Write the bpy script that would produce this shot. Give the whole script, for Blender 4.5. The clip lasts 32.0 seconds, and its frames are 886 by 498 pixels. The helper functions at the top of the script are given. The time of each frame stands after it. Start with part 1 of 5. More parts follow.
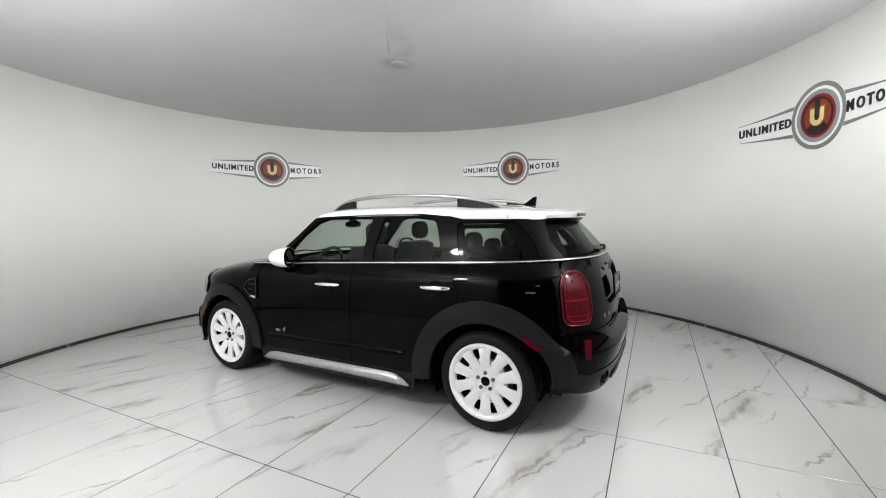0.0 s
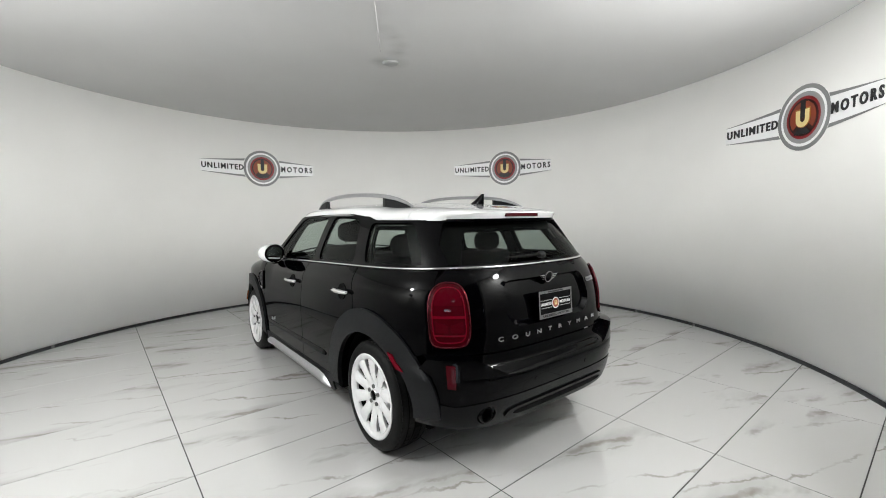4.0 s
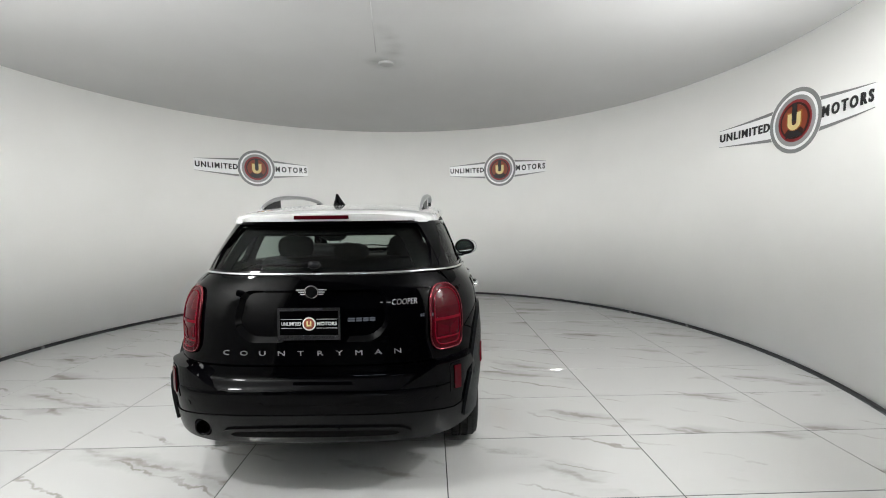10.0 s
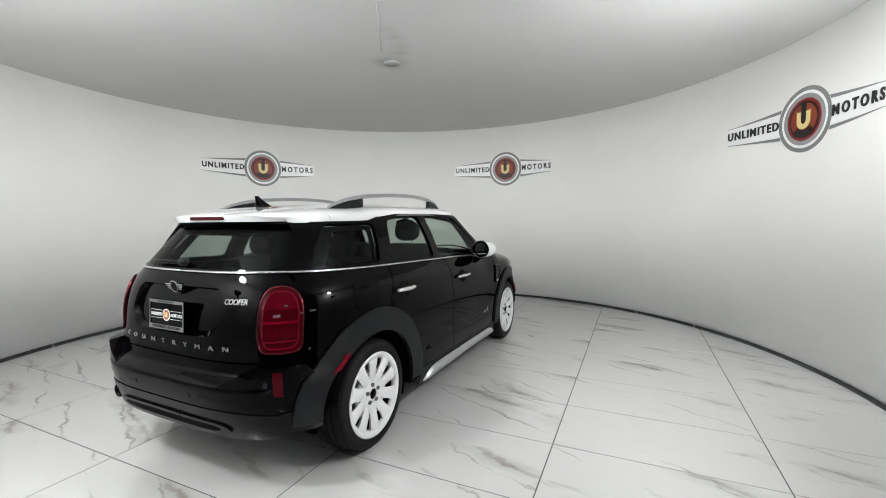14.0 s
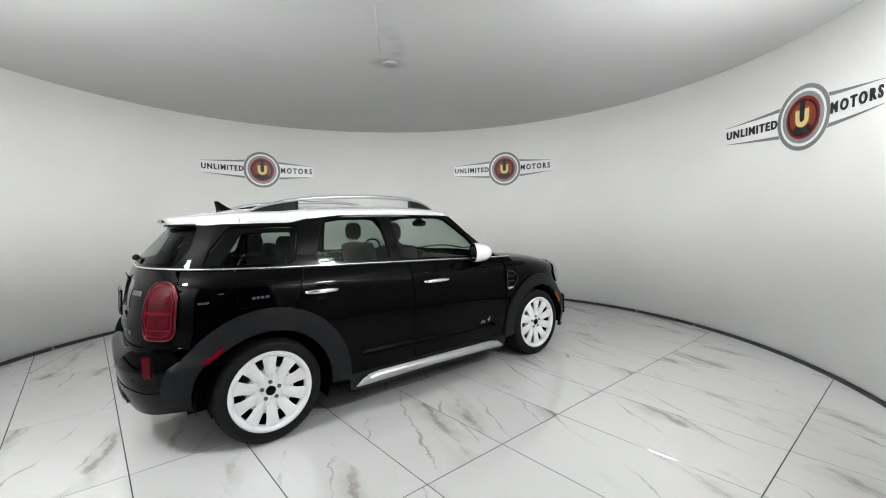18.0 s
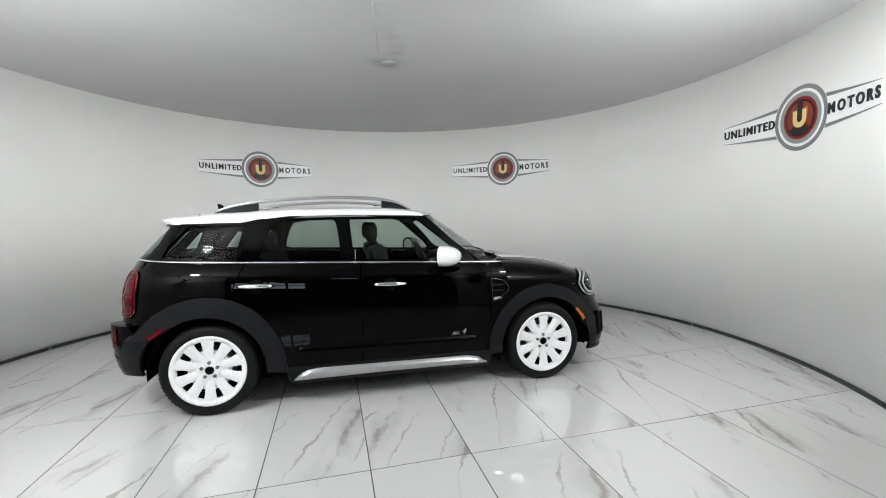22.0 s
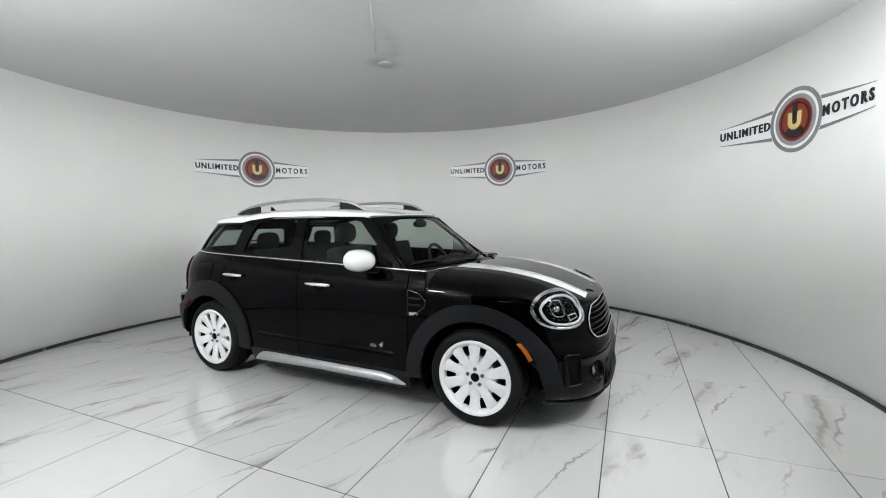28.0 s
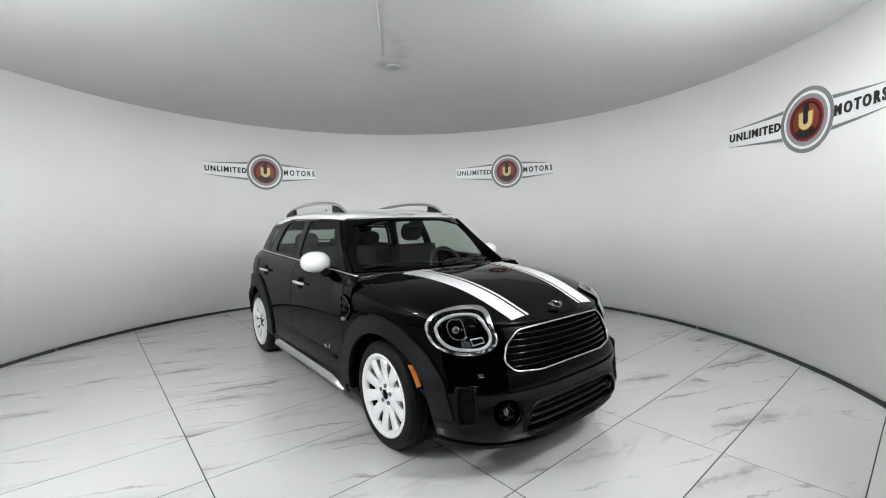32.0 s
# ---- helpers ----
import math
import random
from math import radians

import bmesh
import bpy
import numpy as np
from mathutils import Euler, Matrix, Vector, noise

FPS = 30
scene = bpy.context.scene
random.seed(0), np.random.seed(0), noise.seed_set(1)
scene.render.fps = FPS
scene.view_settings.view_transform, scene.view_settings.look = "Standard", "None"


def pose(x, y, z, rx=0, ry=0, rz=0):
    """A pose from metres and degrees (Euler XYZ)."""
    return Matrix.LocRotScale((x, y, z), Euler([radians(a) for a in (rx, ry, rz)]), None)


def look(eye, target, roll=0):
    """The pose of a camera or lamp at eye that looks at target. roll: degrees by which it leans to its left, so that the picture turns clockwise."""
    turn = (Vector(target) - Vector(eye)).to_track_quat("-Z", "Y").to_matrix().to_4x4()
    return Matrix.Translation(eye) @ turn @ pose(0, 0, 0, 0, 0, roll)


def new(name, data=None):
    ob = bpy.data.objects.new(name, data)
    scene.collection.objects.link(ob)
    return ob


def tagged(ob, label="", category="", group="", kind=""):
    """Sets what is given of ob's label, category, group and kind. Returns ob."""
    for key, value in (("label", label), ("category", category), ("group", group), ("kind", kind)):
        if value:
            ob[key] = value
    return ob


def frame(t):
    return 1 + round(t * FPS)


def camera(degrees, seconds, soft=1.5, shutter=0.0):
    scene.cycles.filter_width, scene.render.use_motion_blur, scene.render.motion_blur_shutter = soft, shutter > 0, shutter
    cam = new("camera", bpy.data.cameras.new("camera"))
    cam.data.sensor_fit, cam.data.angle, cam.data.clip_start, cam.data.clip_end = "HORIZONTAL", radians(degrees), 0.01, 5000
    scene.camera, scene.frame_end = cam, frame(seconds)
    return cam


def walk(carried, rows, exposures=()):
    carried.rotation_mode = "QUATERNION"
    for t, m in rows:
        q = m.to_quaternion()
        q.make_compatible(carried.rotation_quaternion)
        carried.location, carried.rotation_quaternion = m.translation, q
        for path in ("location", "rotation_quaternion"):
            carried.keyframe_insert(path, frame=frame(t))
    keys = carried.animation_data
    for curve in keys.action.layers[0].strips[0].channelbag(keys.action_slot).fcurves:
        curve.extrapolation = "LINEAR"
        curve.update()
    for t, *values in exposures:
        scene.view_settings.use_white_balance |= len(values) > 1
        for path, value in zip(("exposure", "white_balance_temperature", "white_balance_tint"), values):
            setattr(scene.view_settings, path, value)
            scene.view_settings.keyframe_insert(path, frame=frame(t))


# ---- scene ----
from mathutils import geometry

# ---------------------------------------------------------------- camera
EYE = Vector((0.0, -4.169, 1.427))
cam = camera(93.02, 32.0, soft=1.0)


def aim(yaw, pitch, roll):
    """Pose of the camera on its stand: yaw to the left, pitch up, lean, in degrees."""
    y, p = radians(yaw), radians(pitch)
    way = Vector((-math.sin(y) * math.cos(p), math.cos(y) * math.cos(p), math.sin(p)))
    return look(EYE, EYE + way, roll)


walk(cam, [
    (0, aim(-6.98, -4.14, -0.96)), (0.5, aim(-6.89, -4.17, -0.95)), (1, aim(-7.08, -4.13, -0.92)), (1.5, aim(-7.34, -4.13, -0.93)),
    (2, aim(-7.48, -4.15, -0.96)), (2.5, aim(-7.54, -4.14, -0.98)), (3, aim(-7.88, -4.17, -0.96)), (3.5, aim(-8.01, -4.21, -0.91)),
    (5.5, aim(-8.39, -4.21, -0.74)), (6, aim(-8.39, -4.18, -0.74)), (6.5, aim(-8.32, -4.17, -0.74)), (7, aim(-8.26, -4.15, -0.77)),
    (7.5, aim(-8.44, -4.09, -0.77)), (8, aim(-8.64, -4.08, -0.75)), (8.5, aim(-8.62, -4.10, -0.73)), (9, aim(-8.67, -4.12, -0.71)),
    (9.5, aim(-8.73, -4.12, -0.68)), (10, aim(-8.80, -4.13, -0.63)), (10.5, aim(-8.67, -4.13, -0.59)), (11, aim(-8.47, -4.13, -0.60)),
    (11.5, aim(-8.39, -4.14, -0.63)), (12, aim(-8.34, -4.15, -0.64)), (12.5, aim(-8.41, -4.16, -0.64)), (13, aim(-8.39, -4.13, -0.63)),
    (13.5, aim(-8.22, -4.13, -0.62)), (14, aim(-8.07, -4.16, -0.63)), (14.5, aim(-8.01, -4.20, -0.67)), (16.5, aim(-8.61, -4.20, -0.88)),
    (17, aim(-8.64, -4.16, -0.90)), (17.5, aim(-8.29, -4.13, -0.94)), (18, aim(-8.11, -4.12, -1.00)), (18.5, aim(-8.19, -4.17, -1.06)),
    (19, aim(-8.16, -4.22, -1.10)), (19.5, aim(-8.15, -4.20, -1.13)), (20, aim(-8.22, -4.16, -1.13)), (20.5, aim(-8.33, -4.14, -1.10)),
    (21, aim(-8.38, -4.17, -1.05)), (21.5, aim(-8.35, -4.19, -0.99)), (22, aim(-8.32, -4.16, -0.96)), (22.5, aim(-8.29, -4.14, -0.92)),
    (23, aim(-8.24, -4.11, -0.86)), (23.5, aim(-8.29, -4.09, -0.81)), (24, aim(-8.22, -4.09, -0.79)), (24.5, aim(-8.21, -4.07, -0.76)),
    (25, aim(-8.33, -4.09, -0.70)), (25.5, aim(-8.55, -4.14, -0.68)), (27.5, aim(-8.78, -4.07, -0.83)), (28, aim(-8.72, -4.08, -0.85)),
    (28.5, aim(-8.92, -4.08, -0.82)), (29, aim(-9.03, -3.99, -0.81)), (29.5, aim(-8.76, -3.93, -0.85)), (30, aim(-8.58, -3.89, -0.87)),
    (30.5, aim(-8.45, -3.89, -0.88)), (31, aim(-8.35, -3.86, -0.89)), (31.5, aim(-8.08, -3.86, -0.91)), (32, aim(-7.81, -3.81, -0.92)),
], exposures=[(0, 0.21, 6620, 10), (6, 0.19, 6660, 10), (9, 0.21, 6640, 10), (13, 0.20, 6560, 10), (17, 0.19, 6520, 10), (20, 0.15, 6500, 10), (23, 0.13, 6440, 10), (28, 0.14, 6420, 10), (32, 0.17, 6420, 10)])

# turn of the rotating floor, degrees at seconds
SPIN = [(0, 0.00), (1, -5.76), (2, -11.98), (3, -18.37), (3.5, -21.65), (5.5, -34.03), (6, -37.24), (7, -43.55), (8, -50.23), (9, -56.88), (10, -63.50), (11, -69.73), (12, -76.26), (13, -82.61), (14, -88.89), (14.5, -91.96), (16.5, -104.71), (17, -107.93), (18, -113.92), (19, -120.38), (20, -126.88), (21, -133.46), (22, -139.85), (23, -145.94), (24, -152.14), (25, -158.53), (25.5, -162.03), (27.5, -175.56), (28, -178.86), (29, -185.62), (30, -191.81), (31, -197.95), (32, -203.66)]

CAR_AT, CAR_TURN = (-0.002, -0.029), 144.61
ROOM_R, ROOM_H = 3.975, 3.07
# ---------------------------------------------------------------- world and lights
world = bpy.data.worlds.new("world")
scene.world = world
world.use_nodes = True
world.node_tree.nodes["Background"].inputs[0].default_value = (0.75, 0.85, 1.0, 1)
world.node_tree.nodes["Background"].inputs[1].default_value = 11.0


def up_light(name, at, target, size, watts, spread, colour=(0.965, 0.985, 1.0)):
    d = bpy.data.lights.new(name, "AREA")
    d.shape, d.size, d.energy, d.color, d.spread = "DISK", size, watts, colour, radians(spread)
    ob = new(name, d)
    ob.matrix_world = look(at, target)
    return ob


def globe_light(name, at, radius, watts, colour=(0.955, 0.985, 1.0)):
    d = bpy.data.lights.new(name, "POINT")
    d.shadow_soft_size, d.energy, d.color = radius, watts, colour
    ob = new(name, d)
    ob.location = at
    return ob


# ---------------------------------------------------------------- materials
def material(name, colour=(0.5, 0.5, 0.5), rough=0.5, metal=0.0, coat=0.0, emit=None, strength=0.0, spec=0.5):
    m = bpy.data.materials.new(name)
    m.use_nodes = True
    b = m.node_tree.nodes["Principled BSDF"]
    b.inputs["Base Color"].default_value = (*colour, 1)
    b.inputs["Roughness"].default_value = rough
    b.inputs["Metallic"].default_value = metal
    b.inputs["Coat Weight"].default_value = coat
    b.inputs["Coat Roughness"].default_value = 0.02
    b.inputs["Specular IOR Level"].default_value = spec
    if emit:
        b.inputs["Emission Color"].default_value = (*emit, 1)
        b.inputs["Emission Strength"].default_value = strength
    return m


def node(m, kind, **inputs):
    n = m.node_tree.nodes.new(kind)
    for k, v in inputs.items():
        n.inputs[k.replace("_", " ")].default_value = v
    return n


def link(m, a, b):
    m.node_tree.links.new(a, b)


def ramp(m, stops):
    n = m.node_tree.nodes.new("ShaderNodeValToRGB")
    e = n.color_ramp.elements
    while len(e) < len(stops):
        e.new(0.5)
    for k, (at, c) in enumerate(stops):
        e[k].position = at
        e[k].color = (*c, 1) if len(c) == 3 else c
    return n


def grainy(m, scale, low, high, rough=None, bump=0.0, detail=6.0, coords="Object"):
    """Mottle the base colour between two tones, vary the roughness, add fine relief."""
    b = m.node_tree.nodes["Principled BSDF"]
    tc = m.node_tree.nodes.new("ShaderNodeTexCoord")
    n = node(m, "ShaderNodeTexNoise", Scale=scale, Detail=detail, Roughness=0.6)
    link(m, tc.outputs[coords], n.inputs["Vector"])
    r = ramp(m, [(0.3, low), (0.7, high)])
    link(m, n.outputs["Fac"], r.inputs["Fac"])
    link(m, r.outputs["Color"], b.inputs["Base Color"])
    if rough:
        mr = node(m, "ShaderNodeMapRange")
        mr.inputs["To Min"].default_value, mr.inputs["To Max"].default_value = rough
        link(m, n.outputs["Fac"], mr.inputs["Value"])
        link(m, mr.outputs["Result"], b.inputs["Roughness"])
    if bump:
        n2 = node(m, "ShaderNodeTexNoise", Scale=scale * 12, Detail=4.0)
        link(m, tc.outputs[coords], n2.inputs["Vector"])
        bp = node(m, "ShaderNodeBump", Strength=bump, Distance=0.002)
        link(m, n2.outputs["Fac"], bp.inputs["Height"])
        link(m, bp.outputs["Normal"], b.inputs["Normal"])
    return m


def glass_sheet(name, tint, gloss=0.016, gloss_rough=0.0):
    """Thin tinted pane: what passes is tinted, what mirrors follows Fresnel."""
    m = bpy.data.materials.new(name)
    m.use_nodes = True
    nt = m.node_tree
    nt.nodes.clear()
    out = nt.nodes.new("ShaderNodeOutputMaterial")
    tr = nt.nodes.new("ShaderNodeBsdfTransparent")
    tr.inputs[0].default_value = (*tint, 1)
    gl = nt.nodes.new("ShaderNodeBsdfGlossy")
    gl.inputs["Roughness"].default_value = gloss_rough
    lw = nt.nodes.new("ShaderNodeLayerWeight")
    lw.inputs[0].default_value = 0.5
    pw = nt.nodes.new("ShaderNodeMath")
    pw.operation = "POWER"
    pw.inputs[1].default_value = 5.0
    fr = nt.nodes.new("ShaderNodeMath")
    fr.operation = "MULTIPLY_ADD"
    fr.inputs[1].default_value, fr.inputs[2].default_value = 0.5, gloss
    nt.links.new(lw.outputs["Facing"], pw.inputs[0])
    nt.links.new(pw.outputs[0], fr.inputs[0])
    mx = nt.nodes.new("ShaderNodeMixShader")
    nt.links.new(fr.outputs[0], mx.inputs[0])
    nt.links.new(tr.outputs[0], mx.inputs[1])
    nt.links.new(gl.outputs[0], mx.inputs[2])
    nt.links.new(mx.outputs[0], out.inputs[0])
    return m


def marble_material():
    m = material("marble_tile", (0.8, 0.8, 0.78), 0.1, spec=1.0)
    b = m.node_tree.nodes["Principled BSDF"]
    b.inputs["IOR"].default_value = 1.75
    tc = m.node_tree.nodes.new("ShaderNodeTexCoord")
    oi = m.node_tree.nodes.new("ShaderNodeObjectInfo")
    sc = m.node_tree.nodes.new("ShaderNodeVectorMath")
    sc.operation = "SCALE"
    sc.inputs[0].default_value = (37.0, 91.0, 13.0)
    link(m, oi.outputs["Random"], sc.inputs["Scale"])
    add = m.node_tree.nodes.new("ShaderNodeVectorMath")
    link(m, tc.outputs["Object"], add.inputs[0])
    link(m, sc.outputs[0], add.inputs[1])
    mp = m.node_tree.nodes.new("ShaderNodeMapping")
    mp.inputs["Rotation"].default_value = (0, 0, radians(52))
    mp.inputs["Scale"].default_value = (1.0, 0.34, 1.0)
    link(m, add.outputs[0], mp.inputs["Vector"])

    # small wobbles that fray the veins
    wob = node(m, "ShaderNodeTexNoise", Scale=7.0, Detail=4.0, Roughness=0.65)
    link(m, add.outputs[0], wob.inputs["Vector"])
    fray = m.node_tree.nodes.new("ShaderNodeVectorMath")
    fray.operation = "MULTIPLY_ADD"
    fray.inputs[1].default_value = (0.085, 0.085, 0.0)
    link(m, wob.outputs["Color"], fray.inputs[0])
    link(m, mp.outputs[0], fray.inputs[2])

    def veins(scale, width, dist):
        """Bands that wander along the tile, cut down to their crests."""
        n = node(m, "ShaderNodeTexWave", Scale=scale, Distortion=dist, Detail=3.0)
        n.inputs["Detail Scale"].default_value = 1.0
        n.inputs["Detail Roughness"].default_value = 0.55
        n.bands_direction = "X"
        link(m, fray.outputs[0], n.inputs["Vector"])
        mr = node(m, "ShaderNodeMapRange")
        mr.inputs["From Min"].default_value, mr.inputs["From Max"].default_value = 1.0 - width, 1.0
        link(m, n.outputs["Fac"], mr.inputs["Value"])
        return mr

    gate = node(m, "ShaderNodeTexNoise", Scale=3.0, Detail=4.0, Roughness=0.6)
    link(m, mp.outputs[0], gate.inputs["Vector"])
    gr = ramp(m, [(0.47, (0, 0, 0)), (0.62, (1, 1, 1))])
    link(m, gate.outputs["Fac"], gr.inputs["Fac"])
    v1, v2 = veins(0.70, 0.018, 3.2), veins(1.5, 0.012, 3.8)
    soft = veins(0.70, 0.30, 3.2)
    mul = m.node_tree.nodes.new("ShaderNodeMath")
    mul.operation = "MULTIPLY"
    link(m, v2.outputs[0], mul.inputs[0])
    link(m, gr.outputs["Color"], mul.inputs[1])
    mx = m.node_tree.nodes.new("ShaderNodeMath")
    mx.operation = "MAXIMUM"
    mul1 = m.node_tree.nodes.new("ShaderNodeMath")
    mul1.operation = "MULTIPLY"
    link(m, v1.outputs[0], mul1.inputs[0])
    link(m, gr.outputs["Color"], mul1.inputs[1])
    link(m, mul1.outputs[0], mx.inputs[0])
    link(m, mul.outputs[0], mx.inputs[1])
    base = ramp(m, [(0.0, (0.56, 0.56, 0.55)), (1.0, (0.44, 0.435, 0.42))])
    sm = m.node_tree.nodes.new("ShaderNodeMath")
    sm.operation = "MULTIPLY"
    link(m, soft.outputs[0], sm.inputs[0])
    link(m, gr.outputs["Color"], sm.inputs[1])
    link(m, sm.outputs[0], base.inputs["Fac"])
    mix = m.node_tree.nodes.new("ShaderNodeMix")
    mix.data_type = "RGBA"
    mix.inputs["B"].default_value = (0.23, 0.21, 0.175, 1)
    vf = m.node_tree.nodes.new("ShaderNodeMath")
    vf.operation = "MULTIPLY"
    vf.inputs[1].default_value = 0.7
    link(m, mx.outputs[0], vf.inputs[0])
    link(m, vf.outputs[0], mix.inputs["Factor"])
    link(m, base.outputs["Color"], mix.inputs["A"])
    link(m, mix.outputs["Result"], b.inputs["Base Color"])
    # wiping marks change the gloss
    dirt = node(m, "ShaderNodeTexNoise", Scale=3.0, Detail=5.0)
    link(m, add.outputs[0], dirt.inputs["Vector"])
    mr = node(m, "ShaderNodeMapRange")
    mr.inputs["To Min"].default_value, mr.inputs["To Max"].default_value = 0.008, 0.035
    link(m, dirt.outputs["Fac"], mr.inputs["Value"])
    link(m, mr.outputs[0], b.inputs["Roughness"])
    return m


MARBLE = marble_material()
WALL = grainy(material("wall_paint", rough=0.6), 0.8, (0.83, 0.825, 0.80), (0.87, 0.865, 0.84), (0.5, 0.62), 0.05)
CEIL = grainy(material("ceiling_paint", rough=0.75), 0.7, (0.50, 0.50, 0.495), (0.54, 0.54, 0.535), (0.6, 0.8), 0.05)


def add_smudges(m, spots):
    """Darken a paint by soft stains at the given places (x, y, radius, depth)."""
    b = m.node_tree.nodes["Principled BSDF"]
    src = b.inputs["Base Color"].links[0].from_socket
    tc = m.node_tree.nodes.new("ShaderNodeTexCoord")
    wob = node(m, "ShaderNodeTexNoise", Scale=9.0, Detail=3.0)
    link(m, tc.outputs["Object"], wob.inputs["Vector"])
    for x, y, r, depth in spots:
        d = m.node_tree.nodes.new("ShaderNodeVectorMath")
        d.operation = "DISTANCE"
        d.inputs[1].default_value = (x, y, ROOM_H)
        link(m, tc.outputs["Object"], d.inputs[0])
        mr = node(m, "ShaderNodeMapRange")
        mr.inputs["From Max"].default_value = r
        mr.inputs["To Min"].default_value, mr.inputs["To Max"].default_value = depth, 0.0
        link(m, d.outputs["Value"], mr.inputs["Value"])
        mul = m.node_tree.nodes.new("ShaderNodeMath")
        mul.operation = "MULTIPLY"
        link(m, mr.outputs[0], mul.inputs[0])
        link(m, wob.outputs["Fac"], mul.inputs[1])
        mix = m.node_tree.nodes.new("ShaderNodeMix")
        mix.data_type = "RGBA"
        mix.inputs["B"].default_value = (0.16, 0.16, 0.15, 1)
        link(m, mul.outputs[0], mix.inputs["Factor"])
        link(m, src, mix.inputs["A"])
        src = mix.outputs["Result"]
    link(m, src, b.inputs["Base Color"])


add_smudges(CEIL, [(0.13, 0.44, 0.22, 0.7), (0.03, 0.40, 0.16, 0.5), (0.19, 0.16, 0.14, 0.6), (0.20, -0.02, 0.13, 0.55), (0.14, -0.2, 0.12, 0.45), (0.08, -0.36, 0.12, 0.35)])
ROSE = material("grey_ceiling_plate", (0.33, 0.33, 0.325), 0.7)
GROUT = material("dark_grout", (0.03, 0.03, 0.03), 0.8)
RUBBER = grainy(material("black_rubber_base"), 9.0, (0.012, 0.012, 0.013), (0.03, 0.03, 0.03), (0.4, 0.6), 0.1)
CONCRETE = grainy(material("grey_concrete"), 2.0, (0.14, 0.14, 0.135), (0.22, 0.22, 0.21), (0.5, 0.8), 0.2)
PAINT = material("black_car_paint", (0.0005, 0.0005, 0.0008), 0.012, spec=0.095)
GLOSS = material("gloss_black_trim", (0.001, 0.001, 0.0014), 0.03, spec=0.10)
SKIRT = grainy(material("satin_black_bumper", spec=0.16), 40.0, (0.0016, 0.0017, 0.002), (0.0028, 0.003, 0.0034), (0.22, 0.28), 0.03)
PLASTIC = grainy(material("black_moulded_plastic", spec=0.18), 60.0, (0.0034, 0.0038, 0.0046), (0.006, 0.0068, 0.008), (0.38, 0.5), 0.25)
# near-black puts shade into openings, hollows and underbody; also dark seams and trim
DARK = material("shade_and_trim_black", (0.003, 0.003, 0.003), 0.8, spec=0.05)
WHITE = material("white_car_paint", (0.73, 0.73, 0.73), 0.15, coat=1.0)
STRIPE = material("white_stripe_vinyl", (0.78, 0.78, 0.78), 0.12, coat=1.0)
WHEELW = grainy(material("white_wheel_paint"), 30.0, (0.66, 0.66, 0.67), (0.73, 0.73, 0.73), (0.2, 0.3))
CHROME = material("chrome", (0.82, 0.82, 0.83), 0.06, metal=1.0)
DIMCHROME = material("dark_chrome", (0.10, 0.09, 0.095), 0.12, metal=1.0)
LAMPRING = material("bright_lamp_chrome", (0.58, 0.58, 0.60), 0.10, metal=1.0)
SMOKED = material("smoked_chrome", (0.30, 0.29, 0.30), 0.1, metal=1.0)
SATIN = grainy(material("satin_silver"), 40.0, (0.38, 0.38, 0.39), (0.47, 0.47, 0.48), (0.28, 0.36))
SATIN.node_tree.nodes["Principled BSDF"].inputs["Metallic"].default_value = 0.8
TYRE = grainy(material("tyre_rubber", spec=0.15), 50.0, (0.004, 0.004, 0.004), (0.008, 0.008, 0.008), (0.5, 0.7), 0.3)
STEEL = grainy(material("brake_steel"), 30.0, (0.12, 0.12, 0.12), (0.22, 0.22, 0.22), (0.35, 0.5))
STEEL.node_tree.nodes["Principled BSDF"].inputs["Metallic"].default_value = 0.9
RED = material("red_lamp_plastic", (0.12, 0.0015, 0.008), 0.10, coat=0.15, spec=0.1)
REDMID = material("crimson_lamp_plastic", (0.055, 0.0008, 0.004), 0.08, coat=0.15, spec=0.08)
REDDEEP = material("dark_red_lamp_plastic", (0.042, 0.0006, 0.003), 0.04, coat=0.15, spec=0.12)
REDRIM = material("red_chrome_rim", (0.15, 0.022, 0.030), 0.16, metal=0.85)
PLATEMETAL = material("plate_frame_metal", (0.34, 0.34, 0.35), 0.13, metal=0.95)
AMBER = material("amber_lamp_plastic", (0.32, 0.078, 0.007), 0.15, coat=0.3)
CLEARW = material("lamp_reflector", (0.50, 0.51, 0.53), 0.25, metal=0.25)
CLOTH = grainy(material("black_seat_cloth"), 80.0, (0.0035, 0.0035, 0.004), (0.008, 0.008, 0.0085), (0.7, 0.9), 0.4)
DASH = grainy(material("dark_dashboard"), 60.0, (0.006, 0.006, 0.006), (0.012, 0.012, 0.012), (0.45, 0.6), 0.2)
HEADLINE = material("grey_headliner", (0.25, 0.25, 0.24), 0.9)
GLASS_F = glass_sheet("tinted_glass", (0.63, 0.70, 0.66))
GLASS_R = glass_sheet("privacy_glass", (0.56, 0.62, 0.59), 0.012)
GLASS_W = glass_sheet("windscreen_glass", (0.76, 0.81, 0.78))
GLASS_L = glass_sheet("lamp_glass", (0.93, 0.93, 0.93))
MIRROR = material("mirror_glass", (0.62, 0.65, 0.66), 0.01, metal=1.0)
L_GREY = material("logo_grey", (0.21, 0.215, 0.215), 0.4)
L_WHITE = material("logo_white", (0.86, 0.86, 0.86), 0.3)
L_SILVER = material("logo_silver", (0.28, 0.28, 0.28), 0.35)
L_BLACK = material("logo_black", (0.012, 0.012, 0.014), 0.4)
L_RED = material("logo_red", (0.22, 0.012, 0.016), 0.3)
L_DEEP = material("logo_deep_red", (0.030, 0.006, 0.005), 0.3)
